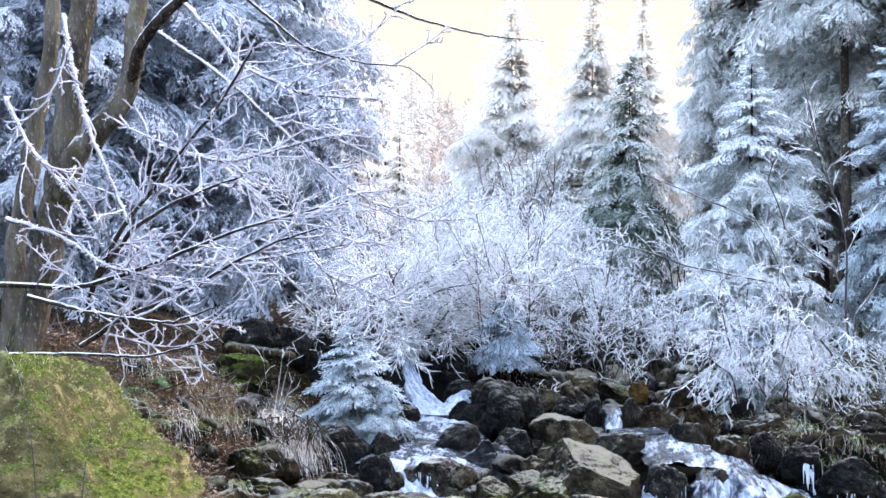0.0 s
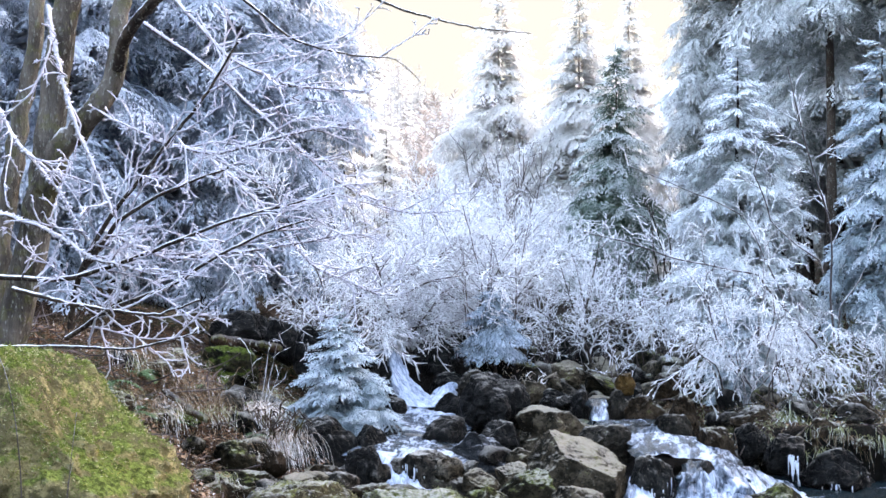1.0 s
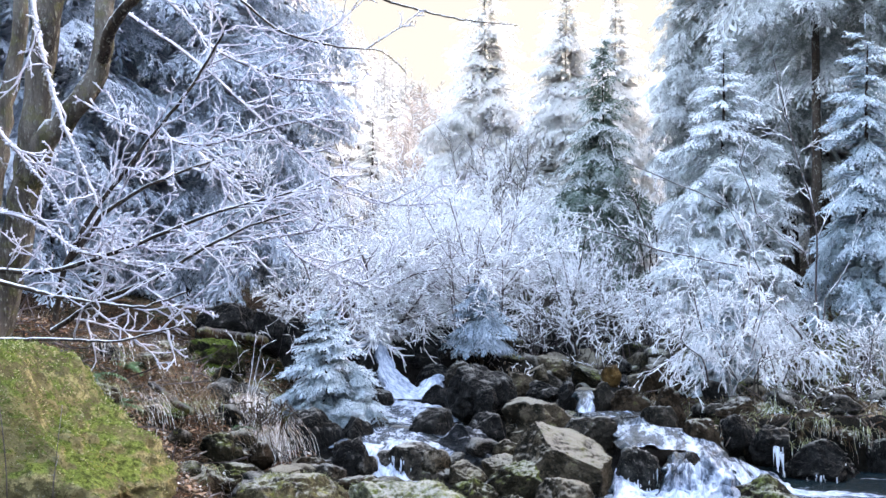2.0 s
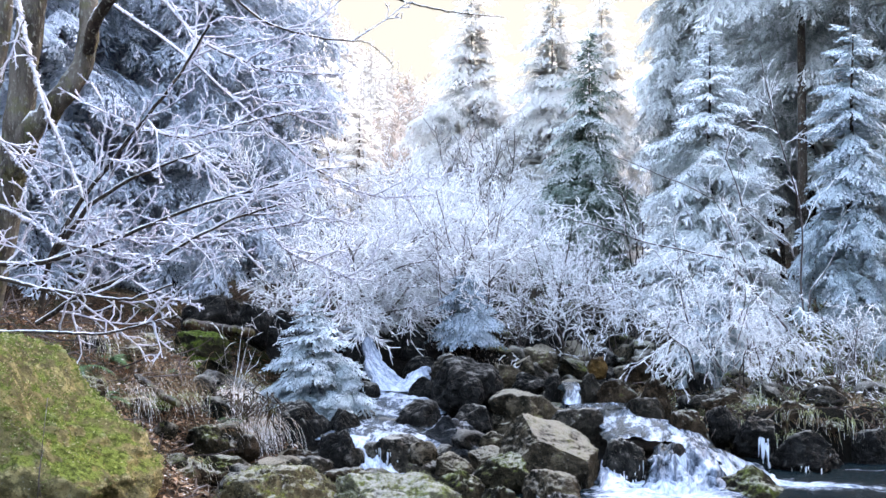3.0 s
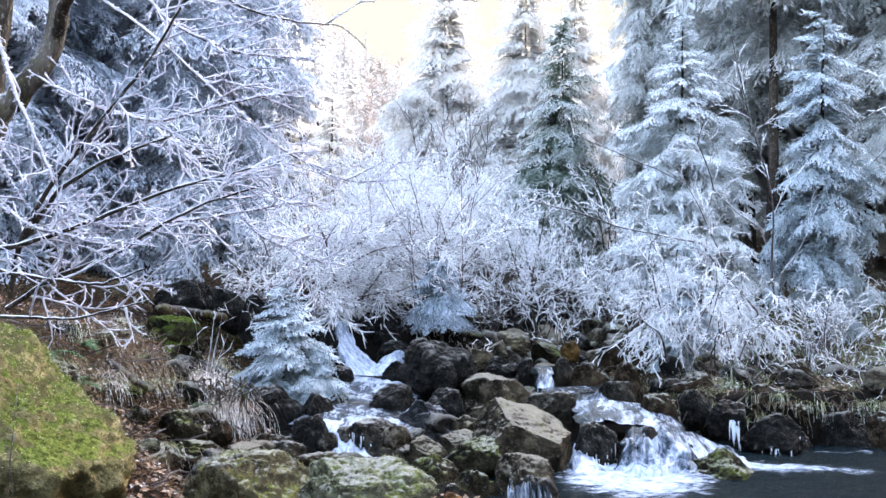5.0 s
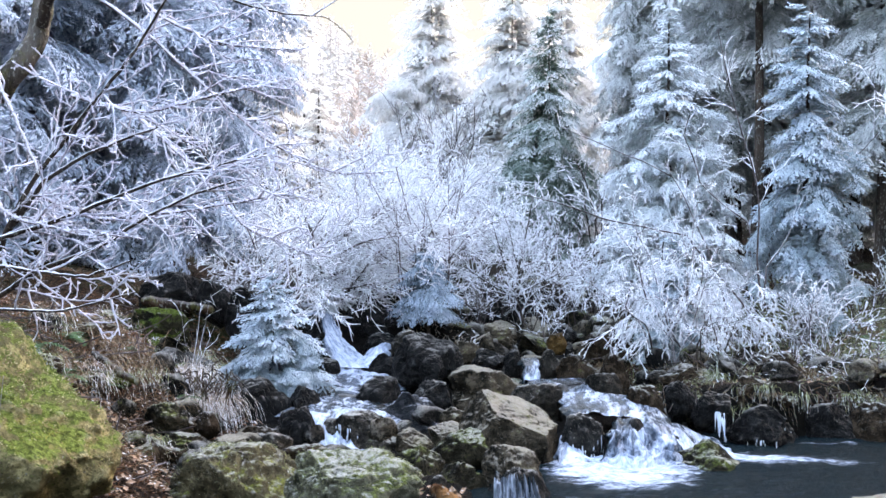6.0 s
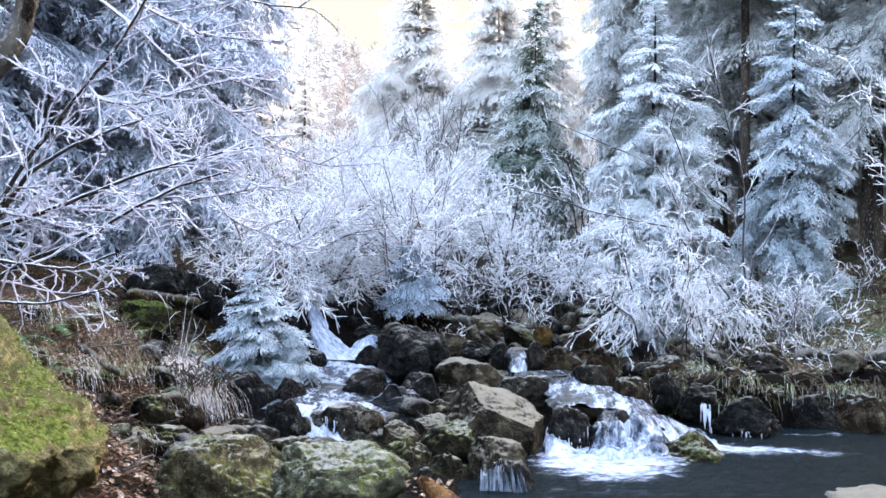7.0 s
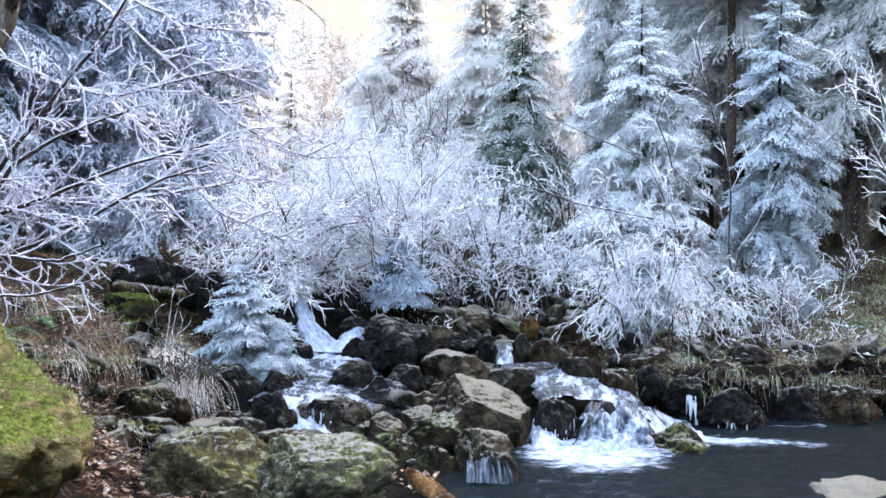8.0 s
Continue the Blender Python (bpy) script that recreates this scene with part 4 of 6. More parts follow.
# ---- conifers ----
def frond(C, half, frost0, frost1, r):
    """A flat spray along the line C: folded, pointed shoots on both sides that point forward and hang a little."""
    n = len(C)
    T = unit(np.gradient(C, axis=0))
    side = unit(np.cross(T, np.array([[0, 0, 1.0]])))
    roll = r.normal(0, 0.5)
    side = side * math.cos(roll) + np.cross(side, T) * math.sin(roll)
    f = np.linspace(0, 1, n)
    w = half * np.minimum(1, 0.5 + 1.6 * f) * (1 - 0.6 * f ** 3)
    down = np.array([[0, 0, 1.0]])
    V, fr = np.empty((n, 2, 4, 3)), np.empty((n, 2, 4))
    for k, sg in ((0, -1), (1, 1)):
        l = (w * r.uniform(2.0, 3.6, n))[:, None]
        d = unit(T + sg * side * r.uniform(0.35, 0.85, (n, 1)) - down * r.uniform(0.15, 0.7, (n, 1)))
        a = unit(np.cross(d, down))
        wd = l * r.uniform(0.12, 0.18, (n, 1))
        base = C + r.normal(0, half * 0.1, (n, 3))
        V[:, k, 0] = base
        V[:, k, 1] = base + d * l * 0.5 - a * wd - down * wd * 0.6
        V[:, k, 2] = base + d * l
        V[:, k, 3] = base + d * l * 0.5 + a * wd - down * wd * 0.6
        fr[:, k, 0] = frost0 + (frost1 - frost0) * f - 0.05
        fr[:, k, 1] = fr[:, k, 3] = fr[:, k, 0] + 0.12
        fr[:, k, 2] = fr[:, k, 0] + 0.35
    i = np.arange(n * 2) * 4
    F = np.concatenate([np.stack([i, i + 1, i + 2], -1), np.stack([i, i + 2, i + 3], -1)])
    return V.reshape(-1, 3), F, fr.ravel()


LENGTHS = (0.12, 0.22, 0.35, 0.5, 0.7, 0.95, 1.3, 1.8, 2.5)


def bough(length, shoot, seed, hang=0.25, gap=0.055, flat=False):
    """One spruce bough along +x: spine with lobed fronds on both sides. Returns corners, triangles, frost."""
    r = np.random.default_rng(seed)
    step, half = shoot * 0.40, shoot * (0.30 if flat else 0.33)
    def spine(s):
        return np.stack([s, 0 * s, hang * (0.35 * s - 0.9 * s * s / length)], -1)
    parts, tips = [], []
    if length > 6.5 * shoot:
        # long boughs carry side boughs that carry the sprays
        n = int(length / (1.5 * shoot))
        for i in range(n):
            for sg in (-1, 1):
                s0 = length * (0.1 + 0.86 * (i + r.uniform(0, 0.9)) / n)
                l = min((length - s0) * 0.55 + 1.8 * shoot, 0.42 * length) * r.uniform(0.65, 1.2)
                kind = min([q for q in LENGTHS if q < 6.5 * shoot], key=lambda q: abs(q - l))
                V, F, A = bough_kind(kind, shoot, min(0.6, hang * 1.6), int(r.integers(3)), flat)
                m4 = pose(0, 0, 0, 0, 0, sg * r.uniform(30, 62)) @ pose(0, 0, 0, r.uniform(-55, 55), r.uniform(-12, 42), 0)
                o = 0.75 * s0 / length + 0.35 * A - 0.1
                parts.append((V @ (np.array(m4.to_3x3()) * (l / kind)).T + spine(np.array([s0])), F, o))
        kind = max(q for q in LENGTHS if q < 6.5 * shoot)
        V, F, A = bough_kind(kind, shoot, hang, 0, flat)
        parts.append((V * min(1.0, 0.4 * length / kind) + spine(np.array([length * 0.72])), F, A * 0.4 + 0.5))
        S = [(*spine(np.array([length * q / 4]))[0], *spine(np.array([length * (q + 1) / 4]))[0], 0.011 * length * (1.2 - q * 0.25), 0.011 * length * (0.95 - q * 0.25), 0.1) for q in range(4)]
        parts.append(tubes(S, 4))
        return joined(parts)
    n = max(3, int(length / (shoot * 0.56)))
    for i in range(n):
        for sg in (-1, 1):
            s0 = length * (0.08 + 0.9 * (i + r.uniform(0, 0.7)) / n)
            l = min((length - s0) * 0.62 + 0.6 * shoot + 0.10 * length * (s0 < 0.6 * length), 0.55 * length) * r.uniform(0.7, 1.15)
            a = sg * radians(r.uniform(36, 60))
            d = unit(np.array([math.cos(a), math.sin(a), -hang * r.uniform(0.3, 1.0)]))
            m = max(3, int(l / step) + 1)
            t = np.linspace(0, l, m)
            C = spine(np.array([s0])) + d[None] * t[:, None]
            C[:, 0] += 0.25 * t * t / max(l, 0.05)
            C[:, 2] -= hang * 0.7 * t * t / max(l, 0.1)
            C[1:] += r.normal(0, shoot * 0.05, (m - 1, 3))
            o0, o1 = s0 / length, min(1.0, math.hypot(*C[-1][:2]) / length + 0.15)
            parts.append(frond(C, half, 0.2 + 0.6 * o0 ** 0.8, 0.25 + 0.75 * o1, r))
            tips.append((C[-1], C[-1] - C[-2]))
    t = np.linspace(0.1 * length, length, max(4, int(length / step)))
    C = spine(t)
    C[:, 2] += shoot * 0.06
    parts.append(frond(C, half * 0.8, 0.3, 1.0, r))
    if not flat:
        P0 = np.array([p for p, _ in tips])
        D = np.array([d for _, d in tips])
        k = 1
        P0, D = np.repeat(P0, k, 0), np.repeat(unit(D), k, 0) + r.normal(0, 0.35, (len(P0) * k, 3))
        L = shoot * r.uniform(0.3, 0.6, len(P0))
        parts.append(spindles(P0, D, L, L * 0.35, np.full(len(P0), 0.85)))
    S = []
    for q in range(4):
        a, b = spine(np.array([length * q / 4]))[0], spine(np.array([length * (q + 1) / 4]))[0]
        S.append((*a, *b, 0.012 * length * (1.2 - q * 0.25), 0.012 * length * (0.95 - q * 0.25), 0.1))
    parts.append(tubes(S, 4))
    return joined(parts)


BOUGHS = {}


def bough_kind(length, shoot, hang, seed, flat):
    key = (round(length, 2), shoot, hang, seed, flat)
    if key not in BOUGHS:
        BOUGHS[key] = bough(length, shoot, int(seed + length * 1000), hang, shoot, flat)
    return BOUGHS[key]


def crown(height, radius, bare, shoot, hang, seed, whorl, per, power=0.85, lift=30, thin=0.0, flat=False, coarse=99.0):
    """All boughs of a conifer in whorls round the z axis; bare: height of the clear stem; above coarse the sprays are larger."""
    r = random.Random(seed)
    parts = []
    z = bare
    while z < height - 0.02:
        f = (z - bare) / (height - bare)
        reach = radius * max(0.05, (1 - f)) ** power * (0.75 + 0.25 * min(1, f * 6))
        m = max(4, round(per * (1 - 0.4 * f)))
        start = r.uniform(0, 360)
        for j in range(m):
            if r.random() < thin:
                continue
            l = max(0.09, reach * r.uniform(0.68, 1.15))
            kind = min(LENGTHS, key=lambda q: abs(q - l))
            V, F, A = bough_kind(kind, shoot if z < coarse else shoot * 2.6, hang, r.randrange(3), flat)
            el = -lift * 1.15 * (1 - f) ** 0.7 + lift * 1.3 * f * f + r.uniform(-9, 9)
            m4 = pose(0, 0, z + r.uniform(-0.4, 0.4) * whorl, 0, 0, start + 360 * j / m + r.uniform(-16, 16)) @ pose(0, 0, 0, r.uniform(-12, 12), -el, 0)
            m3 = np.array(m4.to_3x3()) * (l / kind)
            parts.append((V @ m3.T + np.array(m4.translation), F, A))
        z += whorl * r.uniform(0.75, 1.25) * (1 - 0.45 * f) * (1 if z < coarse else 2)
    n = int(140 * min(height, coarse))
    g = np.random.default_rng(seed)
    zz = bare + (height - bare) * g.random(n) ** 1.35 * 0.97
    aa = g.uniform(0, 6.28, n)
    rad = radius * np.maximum(0.03, 1 - (zz - bare) / (height - bare)) ** power * 0.35
    inner = rad * 0.3
    P0 = np.stack([np.cos(aa) * inner, np.sin(aa) * inner, zz], -1)
    D = np.stack([np.cos(aa), np.sin(aa), g.uniform(-0.7, 0.2, n)], -1)
    L = np.clip(rad, min(0.1, shoot), shoot * 4) * g.uniform(0.6, 1.3, n)
    parts.append(spindles(P0, D, L, L * 0.26, g.uniform(0.1, 0.6, n)))
    lead = np.array([[0, 0, height - 0.25 * whorl]])
    parts.append(spindles(lead, np.array([[0, 0, 1.0]]), np.array([whorl * 1.3]), np.array([0.02]), np.array([0.9])))
    return joined(parts)


def trunk_rows(height, r0, n=10, seed=0, bend=0.02):
    r = random.Random(seed)
    p, S = [0.0, 0.0, -0.25], []
    for i in range(n):
        a, b = 1 - i / n, 1 - (i + 1) / n
        q = [p[0] + r.uniform(-bend, bend), p[1] + r.uniform(-bend, bend), -0.25 + (height + 0.25) * (i + 1) / n]
        S.append((*p, *q, r0 * (0.12 + 0.88 * a) * (1.25 if i == 0 else 1), r0 * (0.12 + 0.88 * b), 0.0))
        p = q
    return S


def spruce(x, y, height, radius, label, seed, bare=0.1, shoot=0.075, hang=0.25, whorl=0.16, per=8, mat=None, power=0.85, lift=30, thin=0.0, z=None, group="", base=0.03, category="spruce tree", flat=False, coarse=99.0):
    at = (x, y, float(ground_z(x, y)) if z is None else z)
    tree = thing("spruce_tree", at, label, category, group)
    rows = np.array(trunk_rows(height * 0.97, base * height ** 0.8, 12, seed))
    V, F = sweep(np.concatenate([rows[:, 0:3], rows[-1:, 3:6]]), np.concatenate([rows[:, 6], rows[-1:, 7]]), 9, 0.08, seed)
    build("trunk", V, F, M_BARK_DARK, tree, "", np.zeros(len(V)), True)
    V, F, A = crown(height, radius, bare, shoot, hang, seed, whorl, per, power, lift, thin, flat, coarse)
    build("crown", V, F, mat or M_NEEDLE, tree, "", A, True)
    return tree


# ---- bare broadleaf shrubs under rime ----
def grow(S, p, d, length, r, level, rnd, opt):
    """Adds the pieces of a branch and its side twigs to S."""
    step = opt["step"][level]
    n = max(2, round(length / step))
    p, d = Vector(p), Vector(d).normalized()
    last = level == len(opt["step"]) - 1
    for i in range(n):
        f = i / n
        if rnd.random() < opt["kink"]:
            d = (d + Vector((rnd.gauss(0, 1), rnd.gauss(0, 1), rnd.gauss(0, 1))) * 0.4).normalized()
        d = (d + Vector((rnd.gauss(0, 1), rnd.gauss(0, 1), rnd.gauss(0, 1))) * opt["wild"] + Vector((0, 0, opt["rise"][level]))).normalized()
        q = p + d * (length / n)
        r0, r1 = r * (1 - 0.65 * f), r * (1 - 0.65 * (f + 1 / n))
        S.append((*p, *q, r0, r1, opt["frost"][level] + rnd.uniform(-0.12, 0.12), level))
        if not last and f > opt["clear"][level]:
            for k in range(opt["kids"][level]):
                if rnd.random() < opt["chance"]:
                    side = d.orthogonal().normalized()
                    side.rotate(Matrix.Rotation(rnd.uniform(0, 6.283), 3, d))
                    a = radians(rnd.uniform(*opt["angle"]))
                    e = d * math.cos(a) + side * math.sin(a)
                    l = min(length, opt["cap"][level + 1]) * rnd.uniform(0.45, 1.0) * (1 - 0.35 * f)
                    grow(S, p.lerp(q, rnd.random()), e, l, max(opt["fine"], r0 * 0.6), level + 1, rnd, opt)
        p = q


BUSH = dict(step=(0.14, 0.10, 0.065, 0.05), rise=(0.02, 0.0, 0.0, 0.0), frost=(0.05, 0.35, 0.8, 0.95), clear=(0.25, 0.12, 0.1, 0), kids=(2, 2, 2, 0), chance=0.58,
            angle=(25, 55), cap=(9, 0.7, 0.34, 0.15), wild=0.055, fine=0.005, kink=0.1)


def rime(S, seed, size=0.02, share=0.6):
    """Rime feathers: short white spikes along the fine twigs."""
    S = np.asarray(S)
    r = np.random.default_rng(seed)
    fine = S[S[:, 8] > 0.5]
    pick = fine[r.random(len(fine)) < share]
    t = r.random((len(pick), 1))
    P0 = pick[:, 0:3] * t + pick[:, 3:6] * (1 - t)
    D = r.normal(0, 1, (len(pick), 3)) + unit(pick[:, 3:6] - pick[:, 0:3]) * 1.0
    L = size * r.uniform(0.6, 1.6, len(pick))
    return spindles(P0, D, L, L * 0.55, np.full(len(pick), 0.95))


def shrub(name, at, stems, label, seed, opt=BUSH, k=3, category="shrub", rime_size=0.016, rime_share=0.6, stem_mat=None, group="", **change):
    """A frosted shrub: stems are rows of (offset x y z, direction x y z, length, radius)."""
    opt = {**opt, **change}
    rnd = random.Random(seed)
    ob = thing(name, at, label, category, group)
    rest = []
    for ox, oy, oz, dx, dy, dz, l, r in stems:
        S = []
        grow(S, (ox, oy, oz), (dx, dy, dz), l, r, 0, rnd, opt)
        S = np.array(S)
        own = S[S[:, 9] == 0]
        V, F = sweep(np.concatenate([own[:, 0:3], own[-1:, 3:6]]), np.concatenate([own[:, 6], own[-1:, 7]]), 6, 0.12, seed)
        build("stem", V, F, stem_mat or M_STEM, ob, "", np.full(len(V), opt["frost"][0]), True)
        rest.append(S[S[:, 9] > 0])
    S = np.concatenate(rest)
    parts = [tubes(S, k, 0.35)]
    if rime_share:
        parts.append(rime(S, seed, rime_size, rime_share))
    V, F, A = joined(parts)
    tagged(build("twig_mass", V, F, M_TWIG, ob, "fine twigs white with rime", A, True), kind="stuff")
    return ob


def fan(n, seed, lean=(0, 0, 1), spread=0.5, length=1.2, radius=0.014, foot=0.12):
    r = random.Random(seed)
    return [(r.uniform(-foot, foot), r.uniform(-foot, foot), -0.05, lean[0] + r.gauss(0, spread), lean[1] + r.gauss(0, spread), lean[2] + r.uniform(-0.1, 0.3),
             length * r.uniform(0.65, 1.1), radius * r.uniform(0.7, 1.2)) for i in range(n)]


# ---- the conifers round the stream ----
def to_top(x, y, top):
    return top - float(ground_z(x, y))


def spruce_at(x, y, top, radius, label, seed, **kw):
    return spruce(x, y, to_top(x, y, top), radius, label, seed, **kw)


spruce_at(-1.31, 10.50, 1.41, 0.72, "small young spruce thick with blue white frost beside the stream", 1, mat=M_NEEDLE_BLUE, bare=0.06, shoot=0.07, hang=0.35, whorl=0.10, per=9, lift=12, power=0.8)
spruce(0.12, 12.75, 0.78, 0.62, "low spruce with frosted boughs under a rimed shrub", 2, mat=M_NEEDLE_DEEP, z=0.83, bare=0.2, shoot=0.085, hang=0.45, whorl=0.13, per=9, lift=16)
spruce_at(4.43, 13.00, 4.37, 0.78, "tall slim spruce heavy with frost on the bank", 3, mat=M_NEEDLE_BLUE, bare=0.75, shoot=0.09, hang=0.55, whorl=0.25, per=8, lift=24, power=0.5, base=0.02)
spruce_at(3.29, 15.00, 4.66, 1.3, "pointed spruce white with frost behind a rimed shrub", 4, bare=0.3, shoot=0.10, hang=0.45, whorl=0.25, per=9, lift=18, power=0.8, base=0.02)
spruce_at(2.75, 24.00, 6.40, 1.7, "green spruce only lightly frosted", 5, bare=0.4, shoot=0.17, hang=0.5, whorl=0.28, per=10, flat=True, lift=24, mat=M_NEEDLE_GREEN, power=0.85, thin=0.15, base=0.012)
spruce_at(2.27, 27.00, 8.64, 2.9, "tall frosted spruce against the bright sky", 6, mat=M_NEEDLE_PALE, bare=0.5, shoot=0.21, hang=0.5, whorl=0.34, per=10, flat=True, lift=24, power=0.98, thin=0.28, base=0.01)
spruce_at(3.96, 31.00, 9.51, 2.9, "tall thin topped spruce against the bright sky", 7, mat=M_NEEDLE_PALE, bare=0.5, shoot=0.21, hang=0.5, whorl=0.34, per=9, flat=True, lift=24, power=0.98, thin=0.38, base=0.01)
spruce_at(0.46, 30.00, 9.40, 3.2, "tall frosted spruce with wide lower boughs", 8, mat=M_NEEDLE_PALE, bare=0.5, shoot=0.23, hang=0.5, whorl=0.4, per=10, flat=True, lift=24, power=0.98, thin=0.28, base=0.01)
spruce(4.93, 23.00, 12.0, 1.7, "tall grey green spruce catching the light at the wood edge", 49, bare=1.0, shoot=0.17, hang=0.45, whorl=0.42, per=8, flat=True, coarse=7.0, lift=22, mat=M_NEEDLE_DARK, power=0.5, base=0.016)
# old trees of the dark wood on the slope
old = spruce(5.67, 22.00, 13.0, 1.9, "tall old spruce with hanging grey green boughs", 9, bare=2.2, shoot=0.13, hang=0.5, whorl=0.75, per=5, flat=True, coarse=5.6, lift=24, mat=M_NEEDLE_DARK, power=0.45, group="old spruces", base=0.022, thin=0.15)
turns = random.Random(3)


def repeat(tree, places):
    for x, y, s in places:
        t = copy_thing(tree, pose(x, y, float(ground_z(x, y)), 0, 0, turns.uniform(0, 360)))
        t.scale = (s, s, s)


repeat(old, ((5.36, 19.50, 1.0), (5.58, 18.50, 1.05), (6.84, 18.00, 0.95), (6.79, 16.50, 1.0)))
old_back = spruce(6.44, 25.00, 13.5, 2.1, "tall old spruce deep in the wood", 19, bare=1.2, shoot=0.18, hang=0.5, whorl=0.85, per=7, lift=24, mat=M_NEEDLE_DARK, power=0.45, group="old spruces", base=0.022, flat=True, coarse=7.5, thin=0.12)
repeat(old_back, ((7.10, 21.00, 1.0), (8.43, 19.00, 1.05), (6.72, 36.00, 0.85), (8.14, 27.00, 1.2)))
# tall trunks bare far up
for x, y, seed in ((5.04, 17.00, 62),):
    spruce(x, y, 12.0, 1.5, "tall old spruce with a long bare dark trunk", seed, bare=4.8, shoot=0.12, hang=0.5, whorl=0.75, per=6, flat=True, coarse=6.5, lift=30, mat=M_NEEDLE_DARK, power=0.5, group="old spruces", base=0.0115)
# great spruces behind the near branches
big = spruce(-3.67, 15.50, 9.5, 2.35, "great spruce with drooping frosted boughs", 10, bare=1.1, shoot=0.14, hang=0.6, whorl=0.6, per=7, lift=24, power=0.55, group="great spruces", base=0.03, flat=True, coarse=5.2, mat=M_NEEDLE_BIG)
repeat(big, ((-5.17, 14.00, 0.95),))
big_back = spruce(-3.79, 21.00, 11.0, 2.1, "great frosted spruce standing further back", 14, bare=0.7, shoot=0.22, hang=0.4, whorl=0.6, per=8, lift=24, power=0.55, group="great spruces", base=0.03, flat=True, coarse=6.5, mat=M_NEEDLE_BIG)
repeat(big_back, ((-7.77, 17.00, 1.0), (-6.01, 20.00, 1.05), (-5.78, 26.00, 1.1)))
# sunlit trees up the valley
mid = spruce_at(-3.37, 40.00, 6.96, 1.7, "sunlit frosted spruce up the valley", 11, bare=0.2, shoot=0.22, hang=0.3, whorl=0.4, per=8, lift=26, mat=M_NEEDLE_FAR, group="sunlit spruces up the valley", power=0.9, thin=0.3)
h0 = to_top(-3.37, 40.00, 6.96)
for x, y, top in ((-4.61, 42.00, 8.35), (-4.87, 50.00, 8.87), (-1.46, 48.00, 6.83), (-2.36, 36.00, 4.76), (-2.47, 60.00, 8.39), (-0.51, 55.00, 7.57), (-0.73, 38.00, 4.75), (-4.15, 34.00, 6.43), (-3.91, 70.00, 10.35), (-1.52, 33.00, 3.87)):
    s = (top - float(ground_z(x, y))) / h0
    t = copy_thing(mid, pose(x, y, float(ground_z(x, y)), 0, 0, turns.uniform(0, 360)))
    t.scale = (s, s, s)

# ---- far wooded slopes: one mass of small trees ----
fr = np.random.default_rng(12)


def far_tree(seed, n=48):
    r = np.random.default_rng(seed)
    f = r.random(n) ** 1.4
    a = r.uniform(0, 6.28, n)
    out = np.stack([np.cos(a), np.sin(a), -0.35 + 0 * a], -1)
    P0 = np.stack([0 * f, 0 * f, 0.6 + 6.2 * f], -1)
    L = 1.75 * (1 - f) * r.uniform(0.7, 1.15, n) + 0.25
    return joined([spindles(P0, out, L, L * 0.5, r.uniform(0.5, 1.0, n), 0.6), tubes([(0, 0, -0.5, 0, 0, 6.9, 0.16, 0.03, 0.2)], 5)])


seeds = [far_tree(70 + i) for i in range(4)]
parts = []
for i in range(680):
    y = 75 + 280 * fr.random() ** 1.3
    x = (fr.uniform(-0.24, 0.22)) * y
    s = fr.uniform(0.45, 0.95)
    V, F, A = seeds[i % 4]
    a = fr.uniform(0, 6.28)
    R = np.array([[math.cos(a), -math.sin(a), 0], [math.sin(a), math.cos(a), 0], [0, 0, 1]]) * s
    parts.append((V @ R.T + np.array([x, y, float(ground_z(x, y)) - 0.2]), F, A))
V, F, A = joined(parts)
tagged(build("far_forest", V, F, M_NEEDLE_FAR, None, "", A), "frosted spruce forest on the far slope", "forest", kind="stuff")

# larch browns are lightened and greyed to carry the haze of distance
M_LARCH, lt, lb = material("bare_larch_twigs", 0.9)
lt.links.new(mix(lt, span(lt, noise_node(lt, 2), 0.35, 0.65), (0.24, 0.19, 0.16), (0.46, 0.38, 0.33)), lb.inputs["Base Color"])
parts = []
for i in range(22):
    y = fr.uniform(50, 85)
    x = (fr.uniform(640, 745) - 784) / 2042 * y
    n = 120
    f = fr.random(n)
    a = fr.uniform(0, 6.28, n)
    L = 1.3 * (1 - 0.7 * f) * fr.uniform(0.6, 1.1, n)
    v, g, h = spindles(np.stack([0 * f, 0 * f, 0.5 + 5 * f], -1), np.stack([np.cos(a), np.sin(a), fr.uniform(0.2, 1.0, n)], -1), L, 0 * L + 0.07, f * 0)
    parts.append((v * fr.uniform(0.7, 1.1) + np.array([x, y, float(ground_z(x, y)) - 0.2]), g, h))
V, F, A = joined(parts)
tagged(build("bare_larches", V, F, M_LARCH, None, "", A), "stand of bare reddish brown larches up the valley", "trees", kind="stuff")

# ---- rimed shrubs ----
def on(x, y, dz=0.0):
    return (x, y, float(ground_z(x, y)) + dz)


